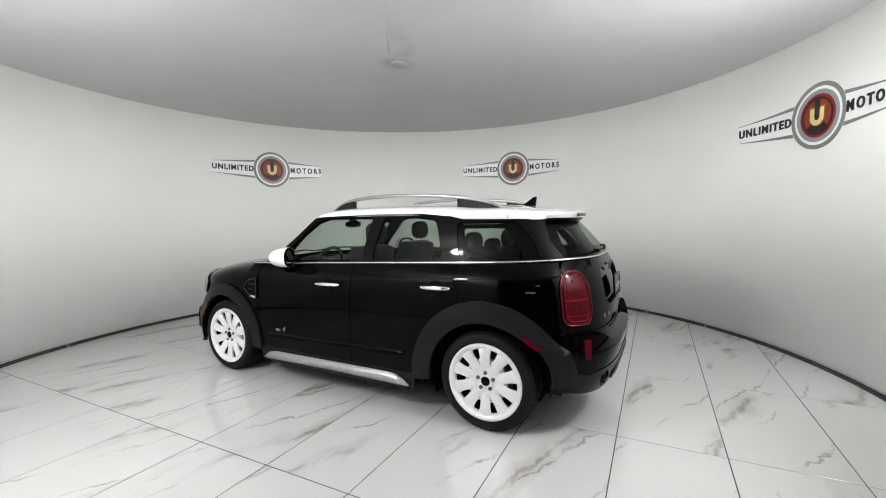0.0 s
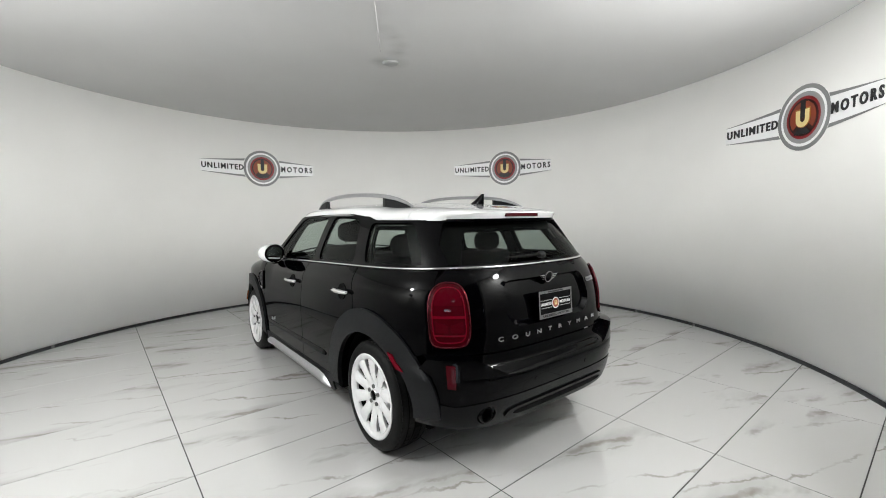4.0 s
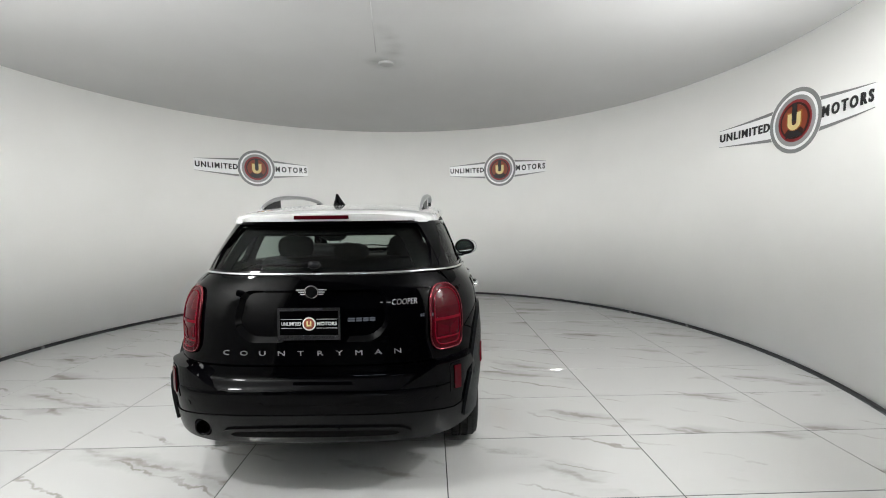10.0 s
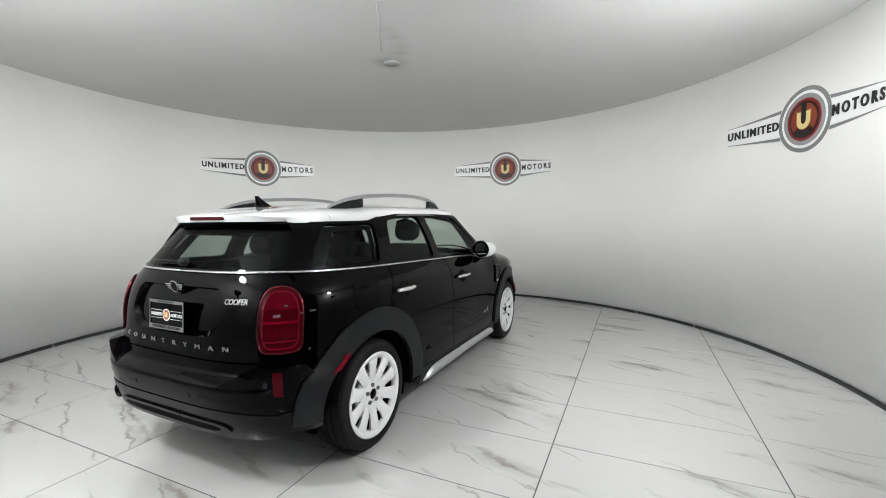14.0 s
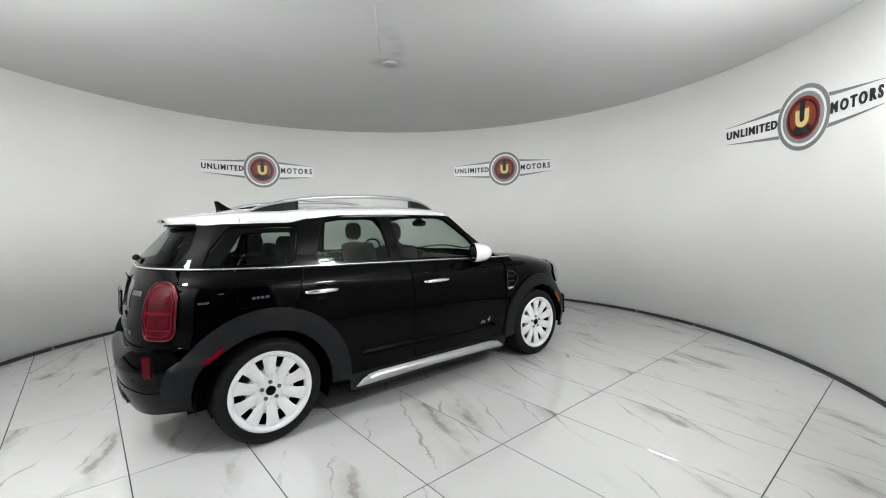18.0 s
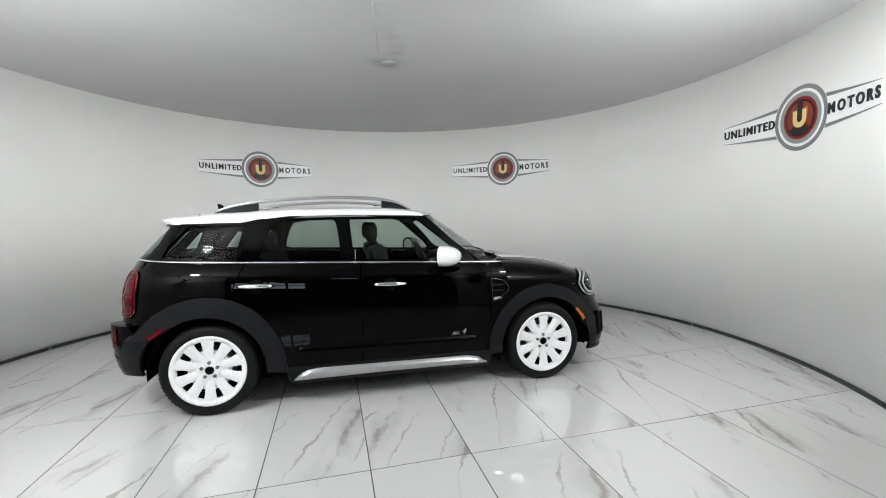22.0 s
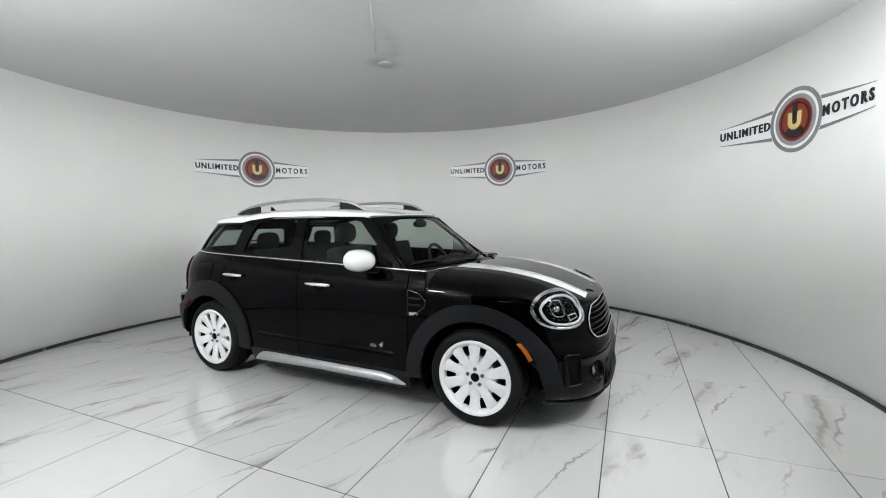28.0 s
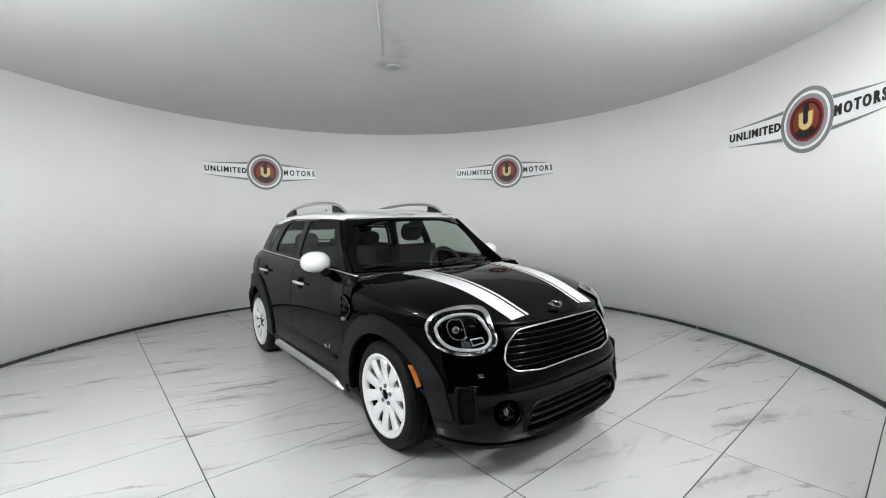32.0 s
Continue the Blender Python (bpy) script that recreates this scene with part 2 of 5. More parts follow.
L_RUST = material("logo_rust", (0.22, 0.038, 0.014), 0.35)
L_CREAM = material("logo_cream", (0.68, 0.55, 0.25), 0.35)
L_GOLD = material("logo_gold", (0.32, 0.12, 0.02), 0.35)
TUBEGLOW = material("tube_glow", (0.9, 0.9, 0.9), 0.5, emit=(0.92, 0.97, 1.0), strength=28.0)
LAMPFACE = material("lamp_face", (0.9, 0.9, 0.9), 0.5, emit=(1.0, 0.98, 0.95), strength=5.0)


# ---------------------------------------------------------------- mesh helpers
def link_mesh(name, bm, mat, parent=None, label="", smooth=True):
    me = bpy.data.meshes.new(name)
    bm.to_mesh(me)
    bm.free()
    if mat:
        me.materials.append(mat)
    if smooth:
        for p in me.polygons:
            p.use_smooth = True
    ob = new(name, me)
    if parent:
        ob.parent = parent
    if label:
        ob["label"] = label
    return ob


def part(name, bm, mat, parent, label="", smooth=True):
    return link_mesh(name, bm, mat, parent, label, smooth)


def inside(px, py, loop):
    """Even-odd test of many points against one closed loop."""
    res = np.zeros(len(px), bool)
    n = len(loop)
    for i in range(n):
        x1, y1 = loop[i]
        x2, y2 = loop[(i + 1) % n]
        if y1 == y2:
            continue
        c = ((y1 > py) != (y2 > py)) & (px < (x2 - x1) * (py - y1) / (y2 - y1) + x1)
        res ^= c
    return res


def densify(loop, step):
    out = []
    n = len(loop)
    for i in range(n):
        a, b = Vector(loop[i]), Vector(loop[(i + 1) % n])
        k = max(1, int((b - a).length / step))
        out += [tuple(a.lerp(b, j / k)) for j in range(k)]
    return out


def fill_2d(outline, holes, step):
    """Constrained triangles with inner points over a flat outline with holes."""
    loops = [densify(l, step) for l in [outline] + list(holes)]
    vs, es = [], []
    for l in loops:
        k = len(vs)
        vs += l
        es += [(k + i, k + (i + 1) % len(l)) for i in range(len(l))]
    b = np.array(vs)
    x0, y0 = b.min(0)
    x1, y1 = b.max(0)
    gx, gy = np.meshgrid(np.arange(x0 + step / 2, x1, step), np.arange(y0 + step / 2, y1, step))
    gx, gy = gx.ravel(), gy.ravel()
    ok = np.zeros(len(gx), bool)
    for l in loops:
        ok ^= inside(gx, gy, l)
    gx, gy = gx[ok], gy[ok]
    if len(gx):
        d = np.sqrt(((gx[:, None] - b[None, :, 0]) ** 2 + (gy[:, None] - b[None, :, 1]) ** 2).min(1))
        gx, gy = gx[d > step * 0.45], gy[d > step * 0.45]
    vs = [Vector(v) for v in vs] + [Vector((x, y)) for x, y in zip(gx, gy)]
    ov, _, of, *_ = geometry.delaunay_2d_cdt(vs, es, [], 0, 1e-6)
    cen = np.array([np.mean([ov[i] for i in f], axis=0) for f in of])
    ok = np.zeros(len(of), bool)
    for l in loops:
        ok ^= inside(cen[:, 0], cen[:, 1], l)
    return [tuple(v) for v in ov], [f for f, k in zip(of, ok) if k]


def thicken(bm, thick, centre):
    """Give a sheet a back and a rim; its face looks away from centre."""
    bm.normal_update()
    s = sum((f.normal.dot(f.calc_center_median() - centre) * f.calc_area() for f in bm.faces))
    if s < 0:
        bmesh.ops.reverse_faces(bm, faces=bm.faces)
        bm.normal_update()
    if thick <= 0:
        return bm
    faces, rim = list(bm.faces), [e for e in bm.edges if len(e.link_faces) == 1]
    rim = [(l.vert, l.link_loop_next.vert) for e in rim for l in e.link_loops]
    back = {v: bm.verts.new(v.co - v.normal * thick) for v in list(bm.verts) if v.link_faces}
    for f in faces:
        bm.faces.new([back[v] for v in reversed(f.verts)])
    for a, b in rim:
        f = bm.faces.new((b, a, back[a], back[b]))
        for e in f.edges:
            e.smooth = False
    return bm


def sheet(outline, fn, step=0.04, thick=0.01, holes=(), centre=Vector((0, 0, 0.7))):
    """A panel: a flat outline laid on the surface fn(a, b)."""
    ov, of = fill_2d(outline, holes, step)
    bm = bmesh.new()
    vs = [bm.verts.new(fn(a, b)) for a, b in ov]
    for f in of:
        bm.faces.new([vs[i] for i in f])
    loose = [v for v in bm.verts if not v.link_faces]
    bmesh.ops.delete(bm, geom=loose, context="VERTS")
    return thicken(bm, thick, centre)


def grid(fn, us, vs, thick=0.0, centre=Vector((0, 0, 0.7)), close_u=False):
    bm = bmesh.new()
    rows = [[bm.verts.new(fn(u, v)) for v in vs] for u in us]
    n = len(us)
    for i in range(n if close_u else n - 1):
        for j in range(len(vs) - 1):
            q = (rows[i][j], rows[(i + 1) % n][j], rows[(i + 1) % n][j + 1], rows[i][j + 1])
            try:
                bm.faces.new(q)
            except ValueError:
                pass
    bmesh.ops.remove_doubles(bm, verts=bm.verts, dist=1e-5)
    return thicken(bm, thick, centre)


def box(bm, cx, cy, cz, sx, sy, sz, bevel=0.0, turn=None):
    r = bmesh.ops.create_cube(bm, size=1.0)
    m = Matrix.Translation((cx, cy, cz)) @ (turn or Matrix()) @ Matrix.Diagonal((sx, sy, sz, 1))
    bmesh.ops.transform(bm, matrix=m, verts=r["verts"])
    if bevel:
        es = list({e for v in r["verts"] for e in v.link_edges})
        bmesh.ops.bevel(bm, geom=es, offset=bevel, segments=2, profile=0.7, affect="EDGES")
    return bm


def boxes(*args, bevel=0.0, turn=None):
    bm = bmesh.new()
    for a in args:
        box(bm, *a, bevel=bevel, turn=turn)
    return bm


def lathe(profile, steps=48, axis="y", at=(0, 0, 0)):
    """Turn (radius, along) pairs about an axis."""
    bm = bmesh.new()
    rings = []
    for k in range(steps):
        a = 2 * math.pi * k / steps
        ring = []
        for r, h in profile:
            c, s = r * math.cos(a), r * math.sin(a)
            p = (c, h, s) if axis == "y" else (c, s, h) if axis == "z" else (h, c, s)
            ring.append(bm.verts.new(Vector(p) + Vector(at)))
        rings.append(ring)
    for k in range(steps):
        a, b = rings[k], rings[(k + 1) % steps]
        for j in range(len(profile) - 1):
            bm.faces.new((a[j], b[j], b[j + 1], a[j + 1]))
    bmesh.ops.remove_doubles(bm, verts=bm.verts, dist=1e-6)
    bmesh.ops.recalc_face_normals(bm, faces=bm.faces)
    return bm


def tube(points, radii, sides=10, flat=1.0, closed=False, up=Vector((0, 0, 1))):
    """A round or flattened bar along points; radii one number or one per point."""
    bm = bmesh.new()
    pts = [Vector(p) for p in points]
    n = len(pts)
    rr = radii if isinstance(radii, (list, tuple)) else [radii] * n
    rings = []
    for i, p in enumerate(pts):
        a = pts[(i - 1) % n] if closed or i else p
        b = pts[(i + 1) % n] if closed or i < n - 1 else p
        d = (b - a).normalized()
        side = d.cross(up)
        side = side.normalized() if side.length > 1e-4 else Vector((1, 0, 0))
        top = side.cross(d).normalized()
        rings.append([bm.verts.new(p + (side * math.cos(2 * math.pi * k / sides) + top * flat * math.sin(2 * math.pi * k / sides)) * rr[i])
                      for k in range(sides)])
    for i in range(n if closed else n - 1):
        a, b = rings[i], rings[(i + 1) % n]
        for k in range(sides):
            bm.faces.new((a[k], a[(k + 1) % sides], b[(k + 1) % sides], b[k]))
    if not closed:
        bm.faces.new(rings[0][::-1])
        bm.faces.new(rings[-1])
    bmesh.ops.recalc_face_normals(bm, faces=bm.faces)
    return bm


def ball(cx, cy, cz, rx, ry, rz, seg=24, power=1.0):
    bm = bmesh.new()
    r = bmesh.ops.create_uvsphere(bm, u_segments=seg, v_segments=seg // 2, radius=1.0)
    for v in r["verts"]:
        c = Vector([math.copysign(abs(k) ** power, k) for k in v.co])
        v.co = Vector((cx + c.x * rx, cy + c.y * ry, cz + c.z * rz))
    return bm


def lerp_table(x, table):
    """Value of a smooth table of (x, y) pairs."""
    if x <= table[0][0]:
        return table[0][1]
    for (a, fa), (b, fb) in zip(table, table[1:]):
        if x <= b:
            return fa + (fb - fa) * (x - a) / (b - a)
    return table[-1][1]


def curve_table(x, table):
    """Catmull-Rom through a table of (x, y) pairs."""
    n = len(table)
    if x <= table[0][0]:
        return table[0][1]
    if x >= table[-1][0]:
        return table[-1][1]
    for i in range(n - 1):
        if x <= table[i + 1][0]:
            break
    x0, y0 = table[i]
    x1, y1 = table[i + 1]
    m0 = (y1 - table[i - 1][1]) / (x1 - table[i - 1][0]) if i else (y1 - y0) / (x1 - x0)
    m1 = (table[i + 2][1] - y0) / (table[i + 2][0] - x0) if i + 2 < n else (y1 - y0) / (x1 - x0)
    h = x1 - x0
    t = (x - x0) / h
    return ((2 * t**3 - 3 * t**2 + 1) * y0 + (t**3 - 2 * t**2 + t) * h * m0 + (-2 * t**3 + 3 * t**2) * y1 + (t**3 - t**2) * h * m1)


def letters(text, size, mat, depth, name="letters", spacing=1.0, bold=0.0, shear=0.0):
    """Built-in font text as a mesh in the xy plane, centred, facing +z."""
    cu = bpy.data.curves.new(name, "FONT")
    cu.body, cu.size, cu.extrude, cu.align_x, cu.align_y = text, size, depth, "CENTER", "CENTER"
    cu.space_character, cu.offset, cu.shear = spacing, bold, shear
    cu.resolution_u = 3
    ob = bpy.data.objects.new(name, cu)
    me = bpy.data.meshes.new_from_object(ob)
    bpy.data.objects.remove(ob)
    bm = bmesh.new()
    bm.from_mesh(me)
    bpy.data.meshes.remove(me)
    bpy.data.curves.remove(cu)
    return bm


# ---------------------------------------------------------------- the round room
OPEN_HALF = 24.0  # half the doorway's angle, seen from the room's middle, in degrees


def around(a, r, z):
    return Vector((r * math.cos(radians(a)), r * math.sin(radians(a)), z))


def arc_wall(name, a0, a1, r, thick, z0, z1, mat, steps, label):
    bm = bmesh.new()
    rings = []
    for k in range(steps + 1):
        a = a0 + (a1 - a0) * k / steps
        rings.append([bm.verts.new(around(a, rr, zz)) for rr, zz in ((r, z0), (r, z1), (r + thick, z1), (r + thick, z0))])
    for a, b in zip(rings, rings[1:]):
        for j in range(4):
            f = bm.faces.new((a[j], b[j], b[(j + 1) % 4], a[(j + 1) % 4]))
            f.smooth = j in (0, 2)
    bm.faces.new(rings[0])
    bm.faces.new(rings[-1][::-1])
    for e in bm.edges:
        if len(e.link_faces) == 2 and e.calc_face_angle(0) > 0.6:
            e.smooth = False
    bmesh.ops.recalc_face_normals(bm, faces=bm.faces)
    return tagged(link_mesh(name, bm, mat), label, "wall", kind="structure")


arc_wall("wall_round", -90 + OPEN_HALF, 270 - OPEN_HALF, ROOM_R, 0.12, -0.02, ROOM_H, WALL, 180, "smooth curved off-white wall of a round photo booth")
tagged(arc_wall("baseboard", -90 + OPEN_HALF, 270 - OPEN_HALF, ROOM_R - 0.012, 0.011, -0.015, 0.035, RUBBER, 180,
                "thin black rubber strip along the foot of the curved wall"), category="baseboard")

for az in (22.0, 9.0, 163.0):
    bb = bpy.data.objects["baseboard"]
    j = part("joint_cover", boxes((ROOM_R - 0.016, 0, 0.012, 0.006, 0.03, 0.05), bevel=0.002), CONCRETE, bb, "small grey joint cover", smooth=False)
    j.matrix_basis = Matrix.Rotation(radians(az), 4, "Z")

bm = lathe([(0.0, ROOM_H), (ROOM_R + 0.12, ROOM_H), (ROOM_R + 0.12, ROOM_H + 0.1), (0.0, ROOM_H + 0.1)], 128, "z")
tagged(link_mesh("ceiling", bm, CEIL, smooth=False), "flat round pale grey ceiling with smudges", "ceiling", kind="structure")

# the wide hall behind the doorway, plain, with a band of daylight panes high in its far wall
HX0, HX1, HY = -5.2, 8.6, -8.6
HC0, HW = (HX0 + HX1) / 2, HX1 - HX0
tagged(link_mesh("floor_hall", boxes((HC0, -6.1, -0.06, HW, 5.1, 0.1)), CONCRETE, smooth=False), "plain grey concrete floor of the hall outside", "floor", kind="structure")
for nm, b in (("wall_hall_west", (HX0 - 0.05, -6.1, 1.55, 0.1, 5.1, 3.3)), ("wall_hall_east", (HX1 + 0.05, -6.1, 1.55, 0.1, 5.1, 3.3)),
              ("wall_hall_south", (HC0, HY, 0.85, HW + 0.2, 0.1, 1.90)), ("wall_hall_south_top", (HC0, HY, 2.715, HW + 0.2, 0.1, 0.97)),
              ("wall_hall_north_1", ((HX0 - 1.66) / 2, -3.74, 1.55, -1.66 - HX0, 0.1, 3.3)), ("wall_hall_north_2", ((HX1 + 1.66) / 2, -3.74, 1.55, HX1 - 1.66, 0.1, 3.3))):
    tagged(link_mesh(nm, boxes(b), CONCRETE, smooth=False), "plain grey wall of the hall outside", "wall", kind="structure")
tagged(link_mesh("ceiling_hall", boxes((HC0, -6.15, 3.224, HW + 0.2, 5.2, 0.1)), CONCRETE, smooth=False), "plain hall ceiling", "ceiling", kind="structure")
WIN = tagged(new("window_1"), "row of small daylight panes high in the far wall", "window", kind="structure")
for k in range(6):
    x0 = HX0 + HW * k / 6
    if k not in (1, 4, 5):
        part("pier", boxes((x0 + HW / 12, HY, 2.015, HW / 6, 0.1, 0.43)), CONCRETE, WIN, smooth=False)
        continue
    part("pier", boxes((x0 + 0.30, HY, 2.015, 0.60, 0.1, 0.43)), CONCRETE, WIN, smooth=False)
    for i in range(1, 4):
        part("mullion", boxes((x0 + 0.60 + (HW / 6 - 0.60) * i / 4, HY + 0.02, 2.015, 0.06, 0.06, 0.43)), CONCRETE, WIN, smooth=False)
part("rail", boxes((HC0, HY + 0.02, 2.03, HW, 0.05, 0.03)), CONCRETE, WIN, smooth=False)


# twin-tube lamp under the hall's ceiling
th = tagged(new("tube_light"), "white twin-tube lamp under the hall ceiling", "lamp")
th.matrix_world = pose(0.25, -6.4, 3.174)
part("body", boxes((0, 0, -0.03, 0.66, 0.16, 0.06), bevel=0.01), WHITE, th, smooth=False)
for d in (-0.045, 0.045):
    part("tube", tube([(-0.29, d, -0.085), (0.29, d, -0.085)], 0.014, 10), TUBEGLOW, th, "glowing white tube")
for d in (-0.305, 0.305):
    part("tube_holder", boxes((d, 0, -0.08, 0.02, 0.13, 0.05)), WHITE, th, smooth=False)


# globe lamps above, either side of the doorway
def booth_lamp(x, y, z, r):
    th = tagged(new("ceiling_light"), "round white globe lamp hung under the ceiling", "lamp", "booth lights")
    th.matrix_world = pose(x, y, z)
    part("cap", lathe([(0.0, 0.01 + r), (0.07, 0.005 + r), (0.08, r - 0.03), (0.0, r - 0.03)], 32, "z"), CHROME, th)
    part("stem", tube([(0, 0, r), (0, 0, ROOM_H - z)], 0.008, 8), CHROME, th)


for x, y, watts in ((-2.15, -2.55, 152), (2.30, -2.92, 124)):
    booth_lamp(x, y, 2.65, 0.14)
    globe_light("globe", (x, y, 2.65), 0.14, watts)


# wall lamps that wash the ceiling, added out of view to brighten it
def ceiling_fill_lamp(az, z):
    th = tagged(new("unseen_fill_lamp"), "unseen black wall bracket lamp added to brighten the ceiling", "lamp", "booth wash lights")
    th.matrix_world = pose(0, 0, z, 0, 0, az)
    r = ROOM_R
    part("bracket", boxes((r - 0.05, 0, -0.05, 0.1, 0.06, 0.1), bevel=0.01), PLASTIC, th, smooth=False)
    part("arm", tube([(r - 0.08, 0, -0.05), (r - 0.25, 0, -0.10)], 0.014, 10), PLASTIC, th)
    part("lamp_head", lathe([(0.0, -0.16), (0.07, -0.16), (0.16, -0.03), (0.165, -0.03), (0.08, -0.175), (0.0, -0.175)], 32, "z", (r - 0.30, 0, 0.05)), PLASTIC, th)
    part("lamp_glass", lathe([(0.0, -0.045), (0.15, -0.045), (0.15, -0.04), (0.0, -0.04)], 32, "z", (r - 0.30, 0, 0.05)), LAMPFACE, th, "glowing white glass of the added lamp")


for az in (-50, -130):
    ceiling_fill_lamp(az, 2.1)
    p = around(az, ROOM_R - 0.30, 2.13)
    q = Vector((math.copysign(2.2, p.x), -1.15, ROOM_H))
    up_light("wash", p, q, 0.3, 34, 120)


# round ceiling plate with its wire
th = tagged(new("ceiling_rose"), "small round grey ceiling plate with a thin white wire", "ceiling plate")
th.matrix_world = pose(0.13, 0.44, ROOM_H)
part("plate", lathe([(0.0, -0.012), (0.07, -0.012), (0.09, 0.0), (0.0, 0.0)], 32, "z"), ROSE, th)
part("wire", tube([(-0.11, -0.31, -0.006), (-0.13, -0.8, -0.006), (-0.16, -1.5, -0.006), (-0.17, -1.9, -0.006)], 0.004, 6), WHITE, th)


# ---------------------------------------------------------------- the signs on the wall
def bent(bm, r, name, mat, parent, lift=0.0, label="", smooth=False):
    """Wrap a flat sign (x along the wall, y up, z out) round the room's wall at azimuth 0."""
    for v in bm.verts:
        a = -v.co.x / r
        rr = r - v.co.z - lift
        v.co = Vector((rr * math.cos(a), rr * math.sin(a), v.co.y))
    return part(name, bm, mat, parent, label, smooth)


def disc2d(r, n=48, cx=0.0, cy=0.0, a0=0.0, a1=360.0):
    full = a1 - a0 >= 360
    k = n if full else n + 1
    return [(cx + r * math.cos(radians(a0 + (a1 - a0) * i / n)), cy + r * math.sin(radians(a0 + (a1 - a0) * i / n))) for i in range(k)]


def plate2d(outline, holes=(), thick=0.004, step=0.05):
    return sheet(outline, lambda a, b: Vector((a, b, thick)), step, thick, holes, Vector((0, 0, -50)))


def wall_sign(az, z):
    th = tagged(new("wall_sign"), "round red emblem with cream letter and black lettering on grey wings", "sign", "booth wall signs")
    R = ROOM_R
    bent(plate2d(disc2d(0.300), [disc2d(0.262)]), R, "outer_ring", L_GREY, th, 0.0, "dark grey metal ring")
    bent(plate2d(disc2d(0.262), [disc2d(0.235)], 0.003), R, "pale_ring", L_WHITE, th, 0.0)
    bent(plate2d(disc2d(0.235), [disc2d(0.195)], 0.006), R, "inner_ring", L_SILVER, th, 0.0, "silver ring")
    bent(plate2d(disc2d(0.195), [], 0.005), R, "emblem_face", L_RED, th, 0.0, "deep red round face")
    bent(plate2d(disc2d(0.168), [], 0.003), R, "emblem_field", L_DEEP, th, 0.005)
    arch = disc2d(0.148, 30, 0, 0.0, -42, 222) + disc2d(0.092, 30, 0, 0.0, -42, 222)[::-1]
    bent(plate2d(arch, [], 0.003, 0.03), R, "arch", L_RUST, th, 0.008)
    u = [(-0.075, 0.072), (-0.030, 0.072), (-0.030, -0.01)] + disc2d(0.030, 10, 0, -0.01, 180, 360) + [(0.030, 0.072), (0.075, 0.072), (0.075, -0.01)]
    u += disc2d(0.075, 16, 0, -0.01, 0, -180)
    u = u[:-1]
    bent(plate2d([(a * 1.16, b * 1.14 + 0.004) for a, b in u], [], 0.003, 0.02), R, "letter_edge", L_GOLD, th, 0.010)
    bent(plate2d(u, [], 0.004, 0.02), R, "letter", L_CREAM, th, 0.012, "cream letter")
    bent(plate2d([(-0.027, 0.165), (0.027, 0.165), (0.027, 0.0), (-0.027, 0.0)], [], 0.003, 0.03), R, "slot", L_BLACK, th, 0.0125)
    foot = [(-0.05, -0.095), (0.05, -0.095), (0.10, -0.150), (-0.10, -0.150)]
    bent(plate2d(foot, [], 0.003, 0.03), R, "foot", L_BLACK, th, 0.0115)
    for s, tip in ((-1, 0.955), (1, 0.855)):
        field = [(s * 0.287, 0.118), (s * tip, 0.090), (s * tip, -0.090), (s * 0.287, -0.118)]
        bent(plate2d(field, [], 0.002, 0.08), R, "wing_field", L_WHITE, th, 0.0, "white wing")
        for e in (1, -1):
            bar = [(s * 0.272, e * 0.150), (s * tip, e * 0.092), (s * tip, e * 0.089), (s * 0.286, e * 0.116)]
            bent(plate2d(bar, [], 0.004, 0.08), R, "wing_bar", L_GREY, th)
    for s, word in ((-1, "UNLIMITED"), (1, "MOTORS")):
        bm = letters(word, 0.118 if s < 0 else 0.128, None, 0.005, spacing=1.25 if s < 0 else 1.45, bold=0.0035)
        xs = [v.co.x for v in bm.verts]
        w = max(xs) - min(xs)
        want = 0.64 if s < 0 else 0.53
        for v in bm.verts:
            v.co.x = (v.co.x - min(xs) - w / 2) * want / w + (-0.62 if s < 0 else 0.575)
            v.co.z += 0.005
        bent(bm, R, "lettering", L_BLACK, th, 0.0, "black raised lettering")
    th.matrix_world = pose(0, 0, z, 0, 0, az)
    return th


for az in (120.30, 56.10, -10.02):
    wall_sign(az, 2.31)


# ---------------------------------------------------------------- the car: its surfaces
CAR = tagged(new("car"), "gloss black crossover with white roof, wheels and bonnet stripes", "car")
HALF, Z0, NN = 0.89, 0.83, 3.4
XF, XR, NOSE, TAIL = 1.10, -1.10, 2.10, -2.05
AX, WR, WZ = 1.335, 0.340, 0.338


def plan_arc(x_from, reach, power):
    """Half plan of an end as (arc length, x, y), from the flank to the middle."""
    out, last, run = [], None, 0.0
    for k in range(241):
        a = math.pi / 2 * k / 240
        p = (x_from + reach * math.sin(a) ** (2 / power), HALF * max(0.0, math.cos(a)) ** (2 / power))
        if last:
            run += math.hypot(p[0] - last[0], p[1] - last[1])
        out.append((run, *p))
        last = p
    return out


ARC_F, ARC_R = plan_arc(XF, NOSE - XF, 2.6), plan_arc(XR, TAIL - XR, 3.2)
LOW_F, LOW_R = plan_arc(XF, NOSE - XF, 3.3), plan_arc(XR, TAIL - XR, 4.0)
LF, LR = ARC_F[-1][0], ARC_R[-1][0]


def on_arc(arc, s):
    s = min(max(s, 0.0), arc[-1][0])
    lo, hi = 0, len(arc) - 1
    while hi - lo > 1:
        m = (lo + hi) // 2
        if arc[m][0] <= s:
            lo = m
        else:
            hi = m
    a, b = arc[lo], arc[hi]
    t = (s - a[0]) / max(1e-9, b[0] - a[0])
    return a[1] + (b[1] - a[1]) * t, a[2] + (b[2] - a[2]) * t


def belt(x):
    return 1.053 + (0.95 - x) * 0.0335


